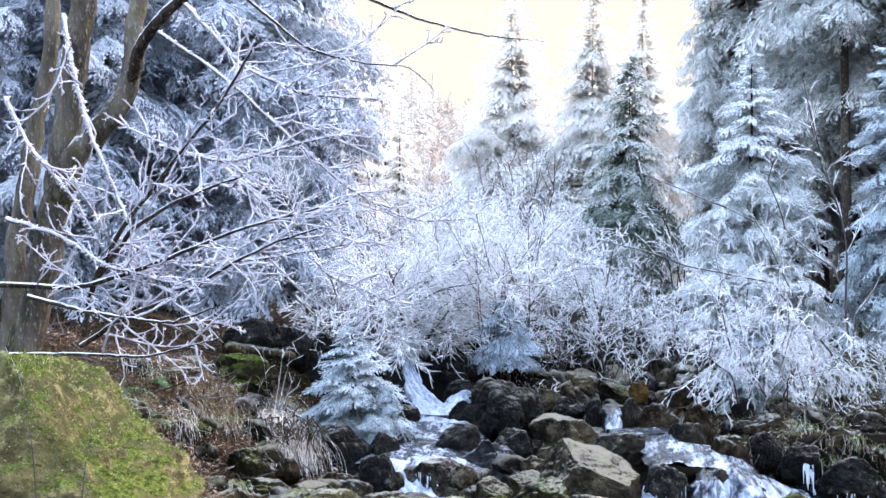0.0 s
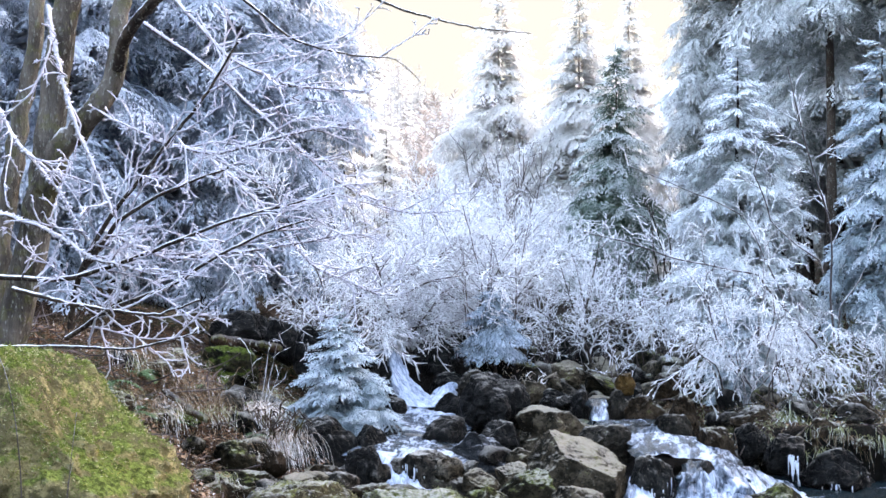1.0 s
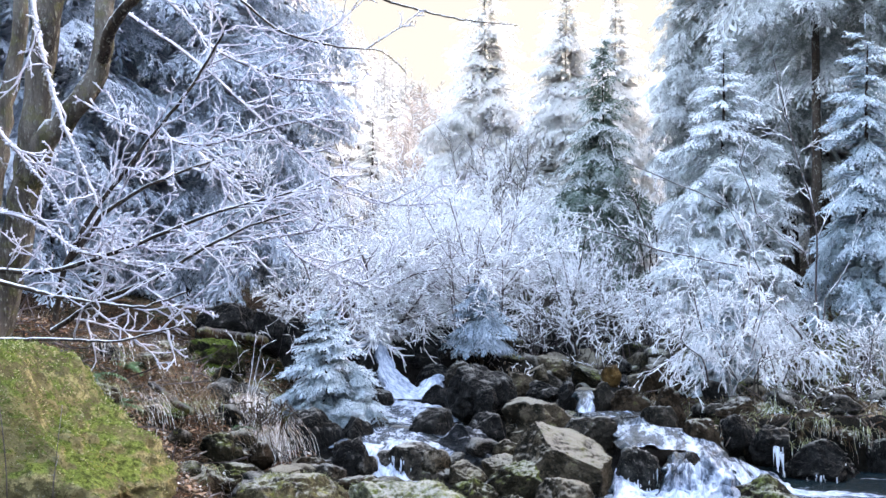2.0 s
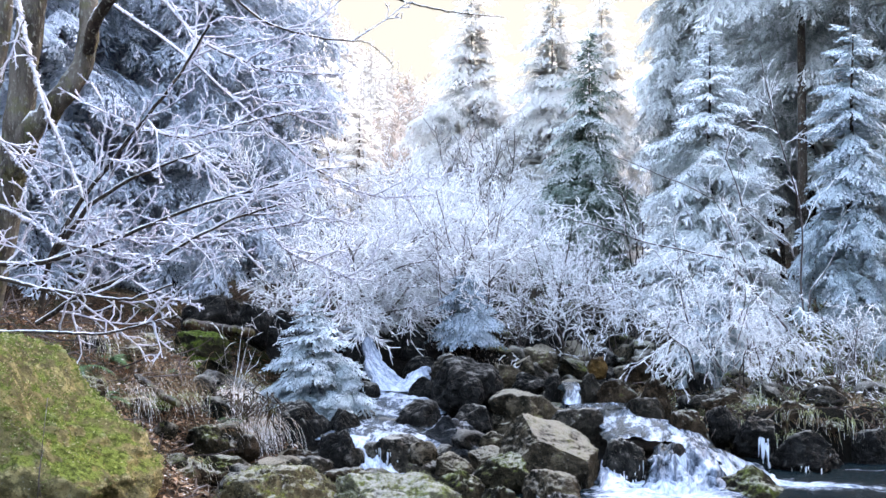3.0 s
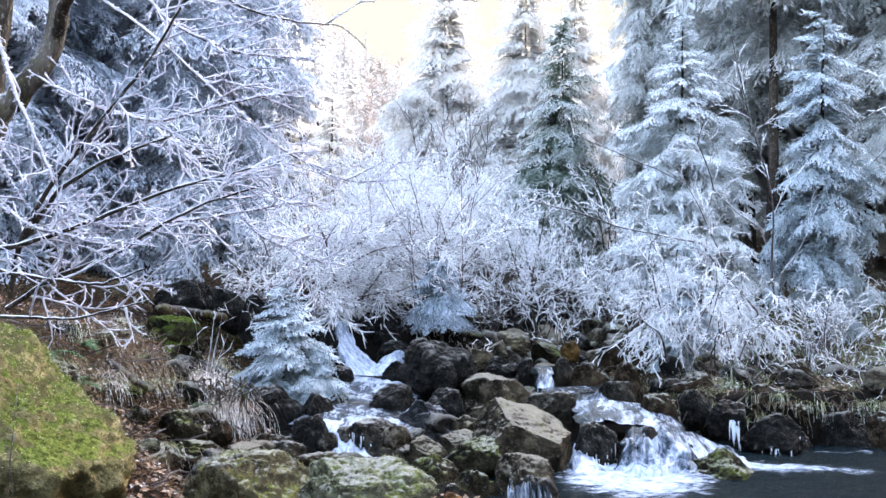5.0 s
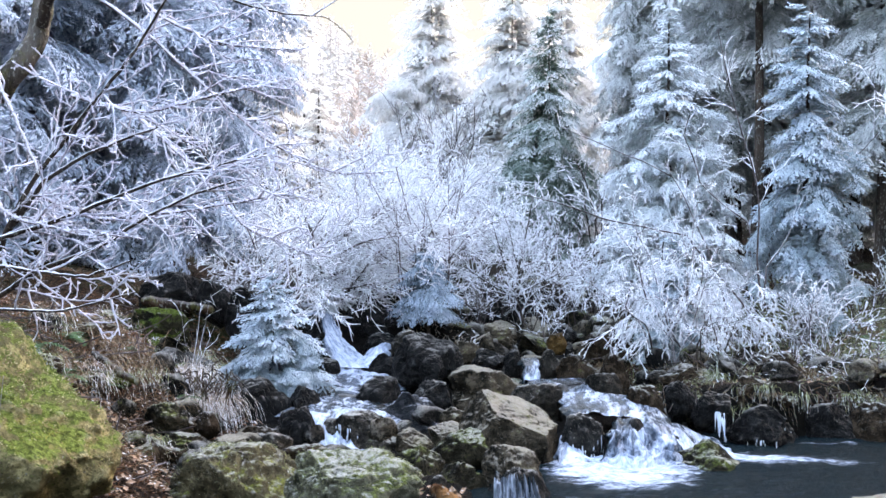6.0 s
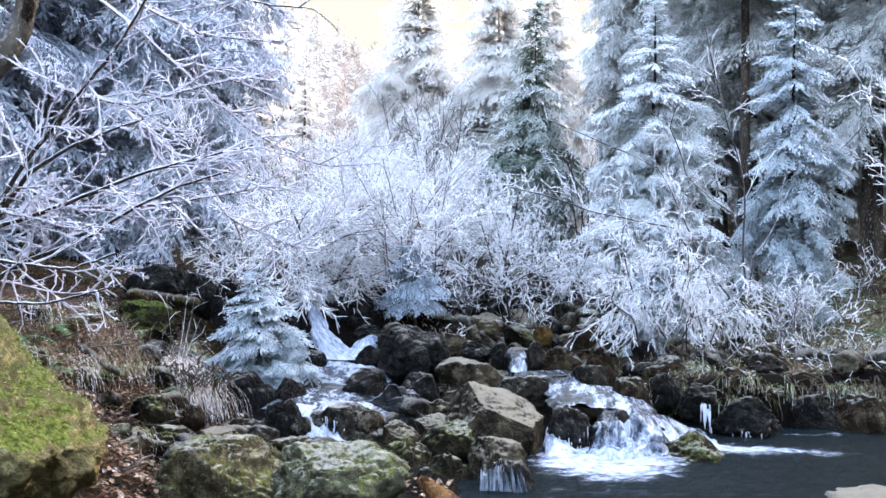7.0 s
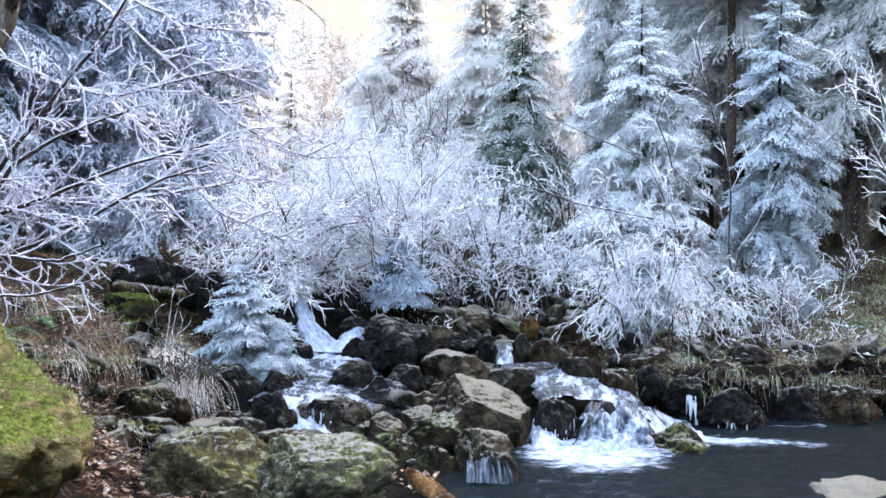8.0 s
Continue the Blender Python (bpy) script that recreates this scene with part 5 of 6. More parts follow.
shrub("shrub", on(2.61, 11.70), fan(24, 21, (0.0, -0.03, 1.35), 0.07, 1.75, 0.011, 0.2), "weeping shrub hung with thick white rime", 21, rise=(-0.05, -0.36, -0.30, -0.2), wild=0.10, cap=(9, 0.5, 0.24, 0.1), chance=0.85, fine=0.0058, kink=0.3, stem_mat=M_TWIG, rime_share=0.4, rime_size=0.018, frost=(0.45, 0.6, 0.8, 0.95))
spruce(2.68, 12.05, 1.25, 0.62, "young blue green spruce smothered by a rimed shrub", 71, mat=M_NEEDLE_BLUE, bare=0.02, shoot=0.07, hang=0.4, whorl=0.12, per=9, lift=18)
shrub("shrub", on(0.10, 12.95, 0.25), fan(11, 78, (0.0, -0.05, 1), 0.34, 1.75, 0.012, 0.25), "bright rimed shrub with fanned tiers of twigs", 78, rise=(0.0, -0.02, -0.02, 0), cap=(9, 0.7, 0.32, 0.13), stem_mat=M_TWIG, fine=0.0068, rime_share=0.4, frost=(0.15, 0.4, 0.75, 0.93))
shrub("shrub", on(2.88, 11.05), fan(7, 22, (0.1, -0.2, 0.8), 0.18, 0.65, 0.01, 0.15), "low rimed shrub hanging over the bank", 22, rise=(-0.1, -0.28, -0.22, -0.1), wild=0.09, cap=(9, 0.45, 0.25, 0.1))
shrub("hazel_shrub", on(-1.89, 13.60), fan(12, 23, (0.85, -0.1, 0.85), 0.22, 2.5, 0.016, 0.25), "wide hazel shrub leaning over the fall, white with rime", 23, rise=(-0.035, -0.03, -0.02, 0), cap=(9, 1.1, 0.55, 0.24), stem_mat=M_TWIG, fine=0.0074, rime_share=0.25, frost=(0.12, 0.35, 0.72, 0.92))
shrub("hazel_shrub", on(-1.31, 14.50), fan(11, 24, (0.35, -0.1, 0.9), 0.42, 2.0, 0.014, 0.3), "dense rimed hazel shrub behind the waterfall", 24, rise=(-0.02, -0.03, -0.02, 0), cap=(9, 1.0, 0.5, 0.22), stem_mat=M_TWIG, fine=0.0074, rime_share=0.25, frost=(0.12, 0.35, 0.72, 0.92))
shrub("shrub", on(0.05, 16.80), fan(13, 25, (0, 0, 1), 0.38, 2.4, 0.015, 0.3), "tall spreading shrub white with rime", 25, rise=(0.0, -0.01, 0, 0), cap=(9, 1.0, 0.5, 0.22), stem_mat=M_TWIG, fine=0.0074, rime_share=0.25, frost=(0.12, 0.35, 0.72, 0.92))
shrub("shrub", on(-0.72, 17.50), fan(10, 26, (0, 0, 1), 0.45, 2.2, 0.014, 0.3), "pale rimed shrub in the valley floor", 26, cap=(9, 1.0, 0.5, 0.22), stem_mat=M_TWIG, fine=0.0085, frost=(0.25, 0.45, 0.8, 0.95))
shrub("small_tree", on(1.42, 14.50), [(0, 0, -0.1, -0.22, 0, 1, 0.85, 0.03)] + [(-0.16, 0, 0.55, dx, dy, dz, l, 0.013) for dx, dy, dz, l in ((-0.9, 0, 0.5, 0.8), (0.8, 0.1, 0.6, 0.85), (0, 0.6, 0.8, 0.9), (0.2, -0.7, 0.7, 0.8), (-0.4, -0.3, 1, 1.1), (0.4, 0.2, 1, 1.15), (1, -0.3, 0.3, 0.75), (-1, 0.3, 0.25, 0.75), (0.05, 0, 1, 1.25))],
      "small round crowned tree white with rime", 27, category="tree", clear=(0.25, 0.1, 0.1, 0), rise=(0.0, 0.01, 0, 0), cap=(9, 0.55, 0.3, 0.14), chance=0.9, fine=0.0072, rime_share=0.4, rime_size=0.018, frost=(0.1, 0.45, 0.8, 0.95))
for x, y, n, l, seed in ((0.95, 15.2, 9, 0.75, 81), (1.35, 15.6, 9, 0.7, 82), (1.85, 15.0, 9, 0.8, 83), (2.2, 14.4, 8, 0.8, 84), (0.6, 14.2, 8, 0.7, 85), (1.7, 13.7, 7, 0.45, 86), (1.05, 17.5, 10, 1.4, 87), (2.1, 17.2, 10, 1.5, 88)):
    shrub("shrub", on(x, y), fan(n, seed, (0, -0.1, 0.9), 0.5, l, 0.009, 0.3), "low rimed bush among the stones", seed, cap=(9, 0.35, 0.22, 0.12), fine=0.0062, stem_mat=M_TWIG, frost=(0.1, 0.35, 0.7, 0.9), group="low rimed bushes")
shrub("shrub", on(-1.89, 21.00), fan(12, 28, (0, 0, 1), 0.4, 3.2, 0.016, 0.4), "tall pale rimed birch thicket", 28, cap=(9, 1.1, 0.5, 0.2), fine=0.009, step=(0.25, 0.17, 0.12, 0.1))
shrub("shrub", on(0.41, 23.00), fan(12, 29, (0, 0, 1), 0.42, 3.6, 0.016, 0.5), "bare reddish thicket dusted with frost", 29, cap=(9, 1.2, 0.5, 0.2), fine=0.008, step=(0.25, 0.17, 0.12, 0.1), frost=(0.0, 0.1, 0.4, 0.6))
shrub("shrub", on(2.21, 15.50), fan(8, 30, (0, 0, 1), 0.3, 1.1, 0.012, 0.2), "rimed bush among the rocks", 30)
shrub("shrub", on(1.87, 16.20), fan(8, 31, (0, -0.2, 0.5), 0.7, 0.8, 0.010, 0.3), "low purple grey shrub with frost", 31, frost=(0.0, 0.15, 0.45, 0.6))
shrub("shrub", on(4.17, 12.05), fan(22, 32, (-0.05, -0.12, 0.95), 0.26, 0.66, 0.008, 0.20), "round shrub thick with rime below a spruce", 32, rise=(-0.03, -0.1, -0.08, -0.03), cap=(9, 0.42, 0.24, 0.11), kids=(3, 2, 2, 0), stem_mat=M_TWIG, fine=0.0055, frost=(0.3, 0.55, 0.85, 0.95))
shrub("sapling", on(3.77, 12.60), [(0, 0, -0.1, -0.12, 0, 1, 3.5, 0.016), (0.02, 0, 0.5, -0.17, 0, 1, 3.0, 0.012), (0.05, 0, 0.4, 0.05, 0, 1, 3.1, 0.012), (-0.3, 0.1, 0, -0.08, 0, 1, 3.4, 0.012), (-0.1, 0, 1.2, -0.25, -0.1, 1, 1.8, 0.010)], "bare sapling with upright rimed branches", 34,
      category="tree", stem_mat=M_TWIG, rise=(0.01, 0.06, 0.04, 0), kids=(1, 2, 1, 0), angle=(25, 50), frost=(0.2, 0.6, 0.8, 0.95), fine=0.006, cap=(9, 0.7, 0.3, 0.12), rime_size=0.014)
shrub("sapling", on(5.33, 11.50), [(0, 0, -0.1, -0.05, 0, 1, 3.0, 0.016), (0, 0, 0.9, -0.3, 0, 1, 1.9, 0.013), (0, 0, 1.2, -0.6, -0.1, 0.8, 1.0, 0.011), (0, 0, 1.6, -0.55, 0, 0.85, 1.3, 0.014), (0, 0, 0.8, -0.5, -0.1, 1, 1.6, 0.013)], "bare sapling with rimed branches at the wood edge", 35,
      category="tree", stem_mat=M_TWIG, rise=(0.01, 0.04, 0.03, 0), kids=(1, 2, 1, 0), angle=(25, 55), frost=(0.4, 0.7, 0.85, 0.95), fine=0.0072, cap=(9, 0.6, 0.25, 0.1), rime_size=0.013)
shrub("shrub", on(-1.91, 12.40), fan(4, 36, (0.05, 0, 1), 0.3, 1.5, 0.012, 0.3), "grey bare shrub with thin rime", 36, frost=(0.0, 0.1, 0.3, 0.5))
shrub("shrub", on(4.35, 10.90), fan(8, 37, (-0.3, -0.5, 0.35), 0.6, 0.5, 0.005, 0.4), "low twiggy growth with frost on the bank", 37, frost=(0.0, 0.25, 0.6, 0.75), rise=(-0.04, -0.06, -0.04, 0), cap=(9, 0.28, 0.16, 0.08), fine=0.0034, rime_size=0.01)
shrub("shrub", on(6.14, 15.00), fan(9, 38, (0, 0, 0.9), 0.4, 0.7, 0.010, 0.25), "pale rimed shrub at the wood edge", 38, cap=(9, 0.35, 0.2, 0.1))


shrub("shrub", on(3.24, 20.00), fan(9, 39, (0, 0, 1), 0.35, 2.0, 0.014, 0.3), "grey rimed thicket in front of the wood", 39, cap=(9, 0.7, 0.35, 0.15), step=(0.2, 0.14, 0.1, 0.08), fine=0.008)
shrub("shrub", on(2.16, 19.50), fan(8, 40, (0, 0, 1), 0.4, 1.2, 0.012, 0.3), "rimed bush at the foot of a green spruce", 40, cap=(9, 0.6, 0.3, 0.14), step=(0.2, 0.14, 0.1, 0.08), fine=0.008)


shrub("bare_twig_clump", on(0.51, 12.30, 0.1), fan(5, 41, (0.05, 0, 1), 0.3, 0.45, 0.007, 0.06), "thin frosted twigs standing between the stones", 41, cap=(9, 0.2, 0.12, 0.06), kids=(1, 1, 1, 0), frost=(0.4, 0.7, 0.85, 0.95), stem_mat=M_TWIG)
shrub("bare_twig_clump", on(-2.03, 10.40), fan(6, 42, (0.05, 0, 1), 0.2, 0.75, 0.004, 0.1), "thin frosted stalks on the bank", 42, cap=(9, 0.2, 0.1, 0.05), kids=(1, 1, 1, 0), fine=0.0032, rime_size=0.01, frost=(0.4, 0.7, 0.85, 0.95), stem_mat=M_TWIG)

shrub("shrub", on(3.99, 10.70), fan(8, 51, (-0.2, -0.6, 0.4), 0.6, 0.4, 0.005, 0.35), "low frosted twigs reaching over the bank edge", 51, rise=(-0.05, -0.06, -0.04, 0), cap=(9, 0.25, 0.15, 0.08), fine=0.0034, rime_size=0.01)
shrub("shrub", on(1.44, 14.60), fan(8, 53, (0, -0.2, 0.6), 0.6, 0.6, 0.009, 0.35), "low grey shrub dusted with frost among stones", 53, frost=(0.0, 0.3, 0.6, 0.75), cap=(9, 0.3, 0.18, 0.09))
shrub("shrub", on(1.08, 15.60), fan(8, 54, (0, -0.1, 0.7), 0.6, 0.7, 0.009, 0.35), "low grey shrub dusted with frost among stones", 54, frost=(0.0, 0.3, 0.6, 0.75), cap=(9, 0.3, 0.18, 0.09))
shrub("shrub", on(5.60, 14.20), fan(10, 55, (0, 0, 0.8), 0.5, 0.75, 0.009, 0.4), "pale rimed shrub at the wood edge", 55, cap=(9, 0.35, 0.2, 0.1))

for u, d, n, seed in ((1440, 10.7, 5, 71), (1500, 11.0, 6, 72), (1575, 10.5, 5, 73), (1630, 11.2, 6, 74), (1380, 10.8, 4, 75)):
    shrub("shrub", on((u - 784) / 2042.4 * d, d), fan(n, seed, (0, -0.3, 0.7), 0.5, 0.42, 0.0045, 0.25), "low thin frosted twigs on the grassy bank", seed, fine=0.0032, rime_size=0.010, cap=(9, 0.24, 0.14, 0.07), group="low twigs on the bank")


# ---- the alder in front, with its rimed limbs ----
ALDER_AT = on(-3.25, 8.2)
alder = thing("alder_tree", ALDER_AT, "leaning grey alder with lichened stems and rimed limbs", "tree")
o = np.array(ALDER_AT)


def smooth_line(pts, n):
    pts = np.array(pts, dtype=float)
    q = np.concatenate([[0], np.cumsum(np.linalg.norm(np.diff(pts, axis=0), axis=1))])
    s = np.linspace(0, q[-1], n)
    C = np.stack([np.interp(s, q, pts[:, i]) for i in range(3)], -1)
    for _ in range(2):
        C[1:-1] = (C[:-2] + 2 * C[1:-1] + C[2:]) / 4
    return C


def stem(pts, r0, r1, name, mat, label="", k=9, n=24, wobble=0.01, frost=0.0):
    C = smooth_line(pts, n) - o
    C[1:-1] += rng.normal(0, wobble, (n - 2, 3))
    V, F = sweep(C, np.linspace(r0, r1, n), k, 0.12, r0 * 90)
    return build(name, V, F, mat, alder, label, np.full(n * k, frost), True), C


stem([(-3.43, 8.20, 1.11), (-3.29, 8.20, 1.71), (-3.16, 8.15, 2.31), (-3.08, 8.10, 2.90), (-3.02, 8.10, 3.34), (-2.93, 8.10, 3.97)], 0.125, 0.085, "trunk", M_BARK)
stem([(-3.59, 8.40, 1.18), (-3.53, 8.40, 2.21), (-3.41, 8.40, 2.91), (-3.31, 8.40, 3.40), (-3.29, 8.40, 4.06)], 0.085, 0.05, "trunk", M_BARK)
stem([(-3.13, 8.10, 2.35), (-2.99, 8.05, 2.64), (-2.74, 8.00, 2.85), (-2.59, 8.00, 3.11), (-2.56, 8.00, 3.36), (-2.53, 8.00, 3.95)], 0.095, 0.055, "trunk", M_BARK)
BRANCHES = [
    ([(-2.55, 7.95, 3.17), (-2.47, 7.80, 3.32), (-2.30, 7.60, 3.45), (-1.97, 7.40, 3.67)], 0.045, 0.035, 0.0),
    ([(-2.75, 7.60, 1.38), (-2.63, 7.40, 1.72), (-2.39, 7.20, 2.05), (-2.00, 7.00, 2.46), (-1.69, 6.90, 2.80), (-1.46, 6.80, 3.12)], 0.020, 0.007, 1.0),
    ([(-2.77, 7.60, 1.31), (-2.37, 7.30, 1.52), (-1.90, 7.00, 1.67), (-1.60, 6.90, 1.85), (-1.28, 6.80, 1.99), (-1.01, 6.80, 2.07)], 0.019, 0.006, 1.0),
    ([(-2.62, 7.40, 1.72), (-2.31, 7.20, 2.07), (-2.00, 7.10, 2.24), (-1.56, 7.00, 2.39)], 0.02, 0.006, 1.0),
    ([(-3.20, 7.30, 1.72), (-2.62, 7.20, 1.70), (-2.07, 7.00, 1.86), (-1.53, 6.90, 2.07), (-0.88, 6.80, 2.22)], 0.02, 0.006, 1.0),
    ([(-2.61, 6.80, 3.35), (-2.51, 6.70, 3.00), (-2.36, 6.60, 2.59), (-2.24, 6.60, 2.33), (-2.15, 6.60, 2.11)], 0.014, 0.010, 0.6),
    ([(-2.96, 6.80, 2.85), (-2.77, 6.70, 2.54), (-2.51, 6.70, 2.25), (-2.33, 6.70, 1.95)], 0.014, 0.008, 0.6),
    ([(-2.34, 7.80, 3.47), (-1.82, 7.70, 3.11), (-1.39, 7.60, 2.72), (-0.98, 7.60, 2.35), (-0.54, 7.60, 2.13), (-0.16, 7.60, 2.16)], 0.014, 0.004, 0.5),
    ([(-1.76, 7.90, 3.73), (-1.28, 7.80, 3.32), (-0.86, 7.80, 3.22), (-0.58, 7.80, 3.21), (-0.43, 7.80, 3.05)], 0.012, 0.004, 0.35),
    ([(-0.96, 8.00, 3.75), (-0.56, 8.00, 3.58), (-0.17, 8.00, 3.47), (0.06, 8.00, 3.44), (0.33, 8.00, 3.41)], 0.012, 0.004, 0.15),
    ([(-3.00, 7.00, 1.29), (-2.45, 6.90, 1.30), (-2.08, 6.80, 1.29), (-1.62, 6.70, 1.41)], 0.014, 0.005, 0.3),
    ([(-2.89, 7.00, 1.65), (-2.45, 6.90, 1.55), (-1.94, 6.80, 1.49), (-1.65, 6.70, 1.59)], 0.016, 0.006, 0.35),
    ([(-3.03, 7.00, 2.13), (-2.65, 6.90, 2.02), (-2.31, 6.80, 1.82), (-1.94, 6.80, 1.75)], 0.015, 0.007, 0.42),
    ([(-2.48, 7.40, 2.03), (-2.02, 7.30, 1.83), (-1.42, 7.20, 1.89), (-0.79, 7.20, 2.00)], 0.014, 0.005, 1.0),
    ([(-2.25, 7.60, 2.65), (-1.75, 7.40, 2.51), (-1.30, 7.30, 2.61), (-0.80, 7.30, 2.72)], 0.014, 0.005, 0.9),
    ([(-2.15, 7.80, 3.66), (-1.69, 7.60, 3.17), (-1.26, 7.50, 2.97), (-0.75, 7.50, 2.93)], 0.014, 0.005, 0.8),
    ([(-1.85, 7.80, 2.52), (-1.43, 7.60, 2.16), (-1.13, 7.60, 1.79), (-0.68, 7.60, 1.60)], 0.013, 0.005, 0.9)]
LIMB_TWIG = dict(BUSH, step=(0.12, 0.07, 0.05, 0.035), frost=(0.05, 0.72, 0.88, 0.95), kids=(1, 1, 1, 0), chance=0.8, rise=(0, 0.01, 0.0, 0), cap=(9, 0.6, 0.20, 0.06), fine=0.006, wild=0.09, kink=0.3, angle=(25, 60))
tr = random.Random(77)
S, coat = [], []
for pts, r0, r1, dense in BRANCHES:
    rimed = r0 <= 0.015 and dense > 0.4
    ob, C = stem(pts, r0, r1, "limb", M_TWIG_NEAR if rimed else M_STEM, "limb coated with white rime" if rimed else "dark limb dusted with frost", 7, 28, 0.0025, 0.5 if rimed else 0.0)
    if rimed:
        coat += [(*C[k], *C[k + 1], r0, r1, 0.95, 1) for k in range(27) for _ in range(14)]
    if dense:
        length = float(np.linalg.norm(np.diff(C, axis=0), axis=1).sum())
        for i in range(int(length * 8.5 * dense)):
            f = tr.uniform(0.12, 1.0)
            k = min(26, int(f * 27))
            d = Vector(C[k + 1] - C[k]).normalized()
            side = Vector((tr.gauss(0.25, 0.5), tr.gauss(0, 0.5), tr.gauss(0.12, 0.5)))
            e = (d * 0.9 + side).normalized()
            grow(S, C[k], e, tr.uniform(0.25, 0.85) * (1.15 - 0.5 * f), 0.0078, 1, tr, LIMB_TWIG)
V, F, A = joined([tubes(S, 4, 0.4), rime(S, 5, 0.014, 1.0), rime(S, 6, 0.011, 1.0), rime(S, 7, 0.011, 1.0), rime(coat, 8, 0.024, 1.0)])
tagged(build("twig_mass", V, F, M_TWIG_NEAR, alder, "fine twigs white with rime", A, True), kind="stuff")

# ---- unseen wood behind and beside the viewer, added to cut low sky light ----
wr = np.random.default_rng(44)
parts = []
for i in range(150):
    a = wr.uniform(radians(62), radians(298))
    d = wr.uniform(9, 30) if abs(a - math.pi) > 1.0 else wr.uniform(15, 36)
    x, y = d * math.sin(a), d * math.cos(a)
    V, F, A = seeds[i % 4]
    s = wr.uniform(1.4, 2.4)
    parts.append((V * s + np.array([x, y, float(ground_z(x, y)) - 0.3]), F, A))
V, F, A = joined(parts)
tagged(build("surrounding_forest", V, F, M_NEEDLE_DARK, None, "", A), "unseen spruce trees added to block light from behind and beside", "forest", kind="stuff")


# ---- grass, ferns, litter, wood ----
def tussock(x, y, n, length, label, seed, lean=(0, -0.3), z=None, mat=None, spread=0.06, width=0.006, stiff=0.6, sag=0.42):
    r = np.random.default_rng(seed)
    b = np.stack([r.normal(0, spread, n), r.normal(0, spread, n), np.zeros(n)], -1)
    d = np.stack([r.normal(lean[0], 0.5, n), r.normal(lean[1], 0.5, n), r.uniform(0.5, 1.3, n) * stiff * 1.6], -1)
    d = unit(d)
    l = length * r.uniform(0.5, 1.15, n)
    side = unit(np.cross(d, np.array([[0, 0, 1.0]])))
    k = 8
    V, p = np.empty((n, 2 * k, 3)), b.copy()
    for j in range(k):
        w = width * (1 - j / k * 0.8)
        V[:, 2 * j], V[:, 2 * j + 1] = p - side * w / 2, p + side * w / 2
        p = p + d * (l / (k - 1))[:, None]
        d = unit(d + np.array([0, 0, -sag * 0.75]) + r.normal(0, 0.07, (n, 3)))
    f = [(2 * j, 2 * j + 1, 2 * j + 3, 2 * j + 2) for j in range(k - 1)]
    F = ((np.arange(n) * 2 * k)[:, None, None] + np.array(f)[None]).reshape(-1, 4)
    fr = np.tile(np.repeat(np.linspace(0.2, 0.9, k), 2), n)
    ob = build("grass_tussock", V.reshape(-1, 3), F, mat or M_GRASS, None, "", fr)
    ob.location = on(x, y, -0.01) if z is None else (x, y, z)
    return tagged(ob, label, "grass", kind="stuff")


for i, (x, y, n, l) in enumerate([(-1.76, 9.90, 190, 0.55), (-1.96, 10.30, 150, 0.5), (-1.73, 10.60, 120, 0.42), (-2.21, 10.90, 120, 0.5), (-2.27, 9.60, 120, 0.4), (-2.50, 9.20, 110, 0.4), (-1.96, 9.00, 110, 0.35),
                                  (-2.96, 10.00, 100, 0.4), (-2.01, 11.60, 110, 0.45), (-2.67, 12.00, 110, 0.45), (-3.01, 11.50, 100, 0.4), (1.72, 11.90, 130, 0.35), (2.08, 12.30, 110, 0.35), (2.67, 11.00, 130, 0.4),
                                  (2.47, 11.30, 110, 0.35), (3.02, 10.90, 120, 0.32), (3.61, 10.60, 120, 0.35), (4.03, 10.60, 130, 0.35), (4.48, 10.70, 130, 0.4), (0.70, 13.50, 90, 0.3), (1.37, 15.00, 90, 0.35), (2.51, 14.00, 100, 0.4),
                                  (4.82, 13.20, 110, 0.4), (5.26, 13.00, 120, 0.4), (6.00, 14.00, 110, 0.4), (-2.91, 8.20, 100, 0.35), (-2.67, 8.60, 100, 0.35), (-1.27, 8.00, 60, 0.2), (-1.93, 13.00, 90, 0.4)]):
    tussock(x, y, n, l, "tussock of dry frosted grass hanging over the bank", 200 + i, width=0.005, stiff=0.45, sag=0.65, spread=0.08)

for i, (x, y, n, l) in enumerate([(-1.85, 9.70, 90, 0.5), (-1.80, 9.90, 90, 0.5), (-2.02, 10.10, 80, 0.5), (-2.08, 9.90, 70, 0.45)]):
    tussock(x, y, int(n * 2), l * 1.2, "long pale frosted grass drooping over the bank", 250 + i, (0.5, -0.5), mat=M_GRASS_PALE, spread=0.10, width=0.0035, stiff=0.5, sag=0.75)

# flattened grass and green tufts down the slope
sl = random.Random(16)
for i in range(26):
    y = sl.uniform(7.6, 11.8)
    x = float(left_edge(y)) - sl.uniform(0.0, 1.5)
    tussock(x, y, sl.randint(40, 90), sl.uniform(0.2, 0.42), "flattened tuft of frosted grass on the slope", 270 + i, (0.7, -0.5), spread=0.12, width=0.005, stiff=0.3, sag=0.6, mat=(M_GRASS, M_GRASS_GREEN, M_GRASS)[i % 3])

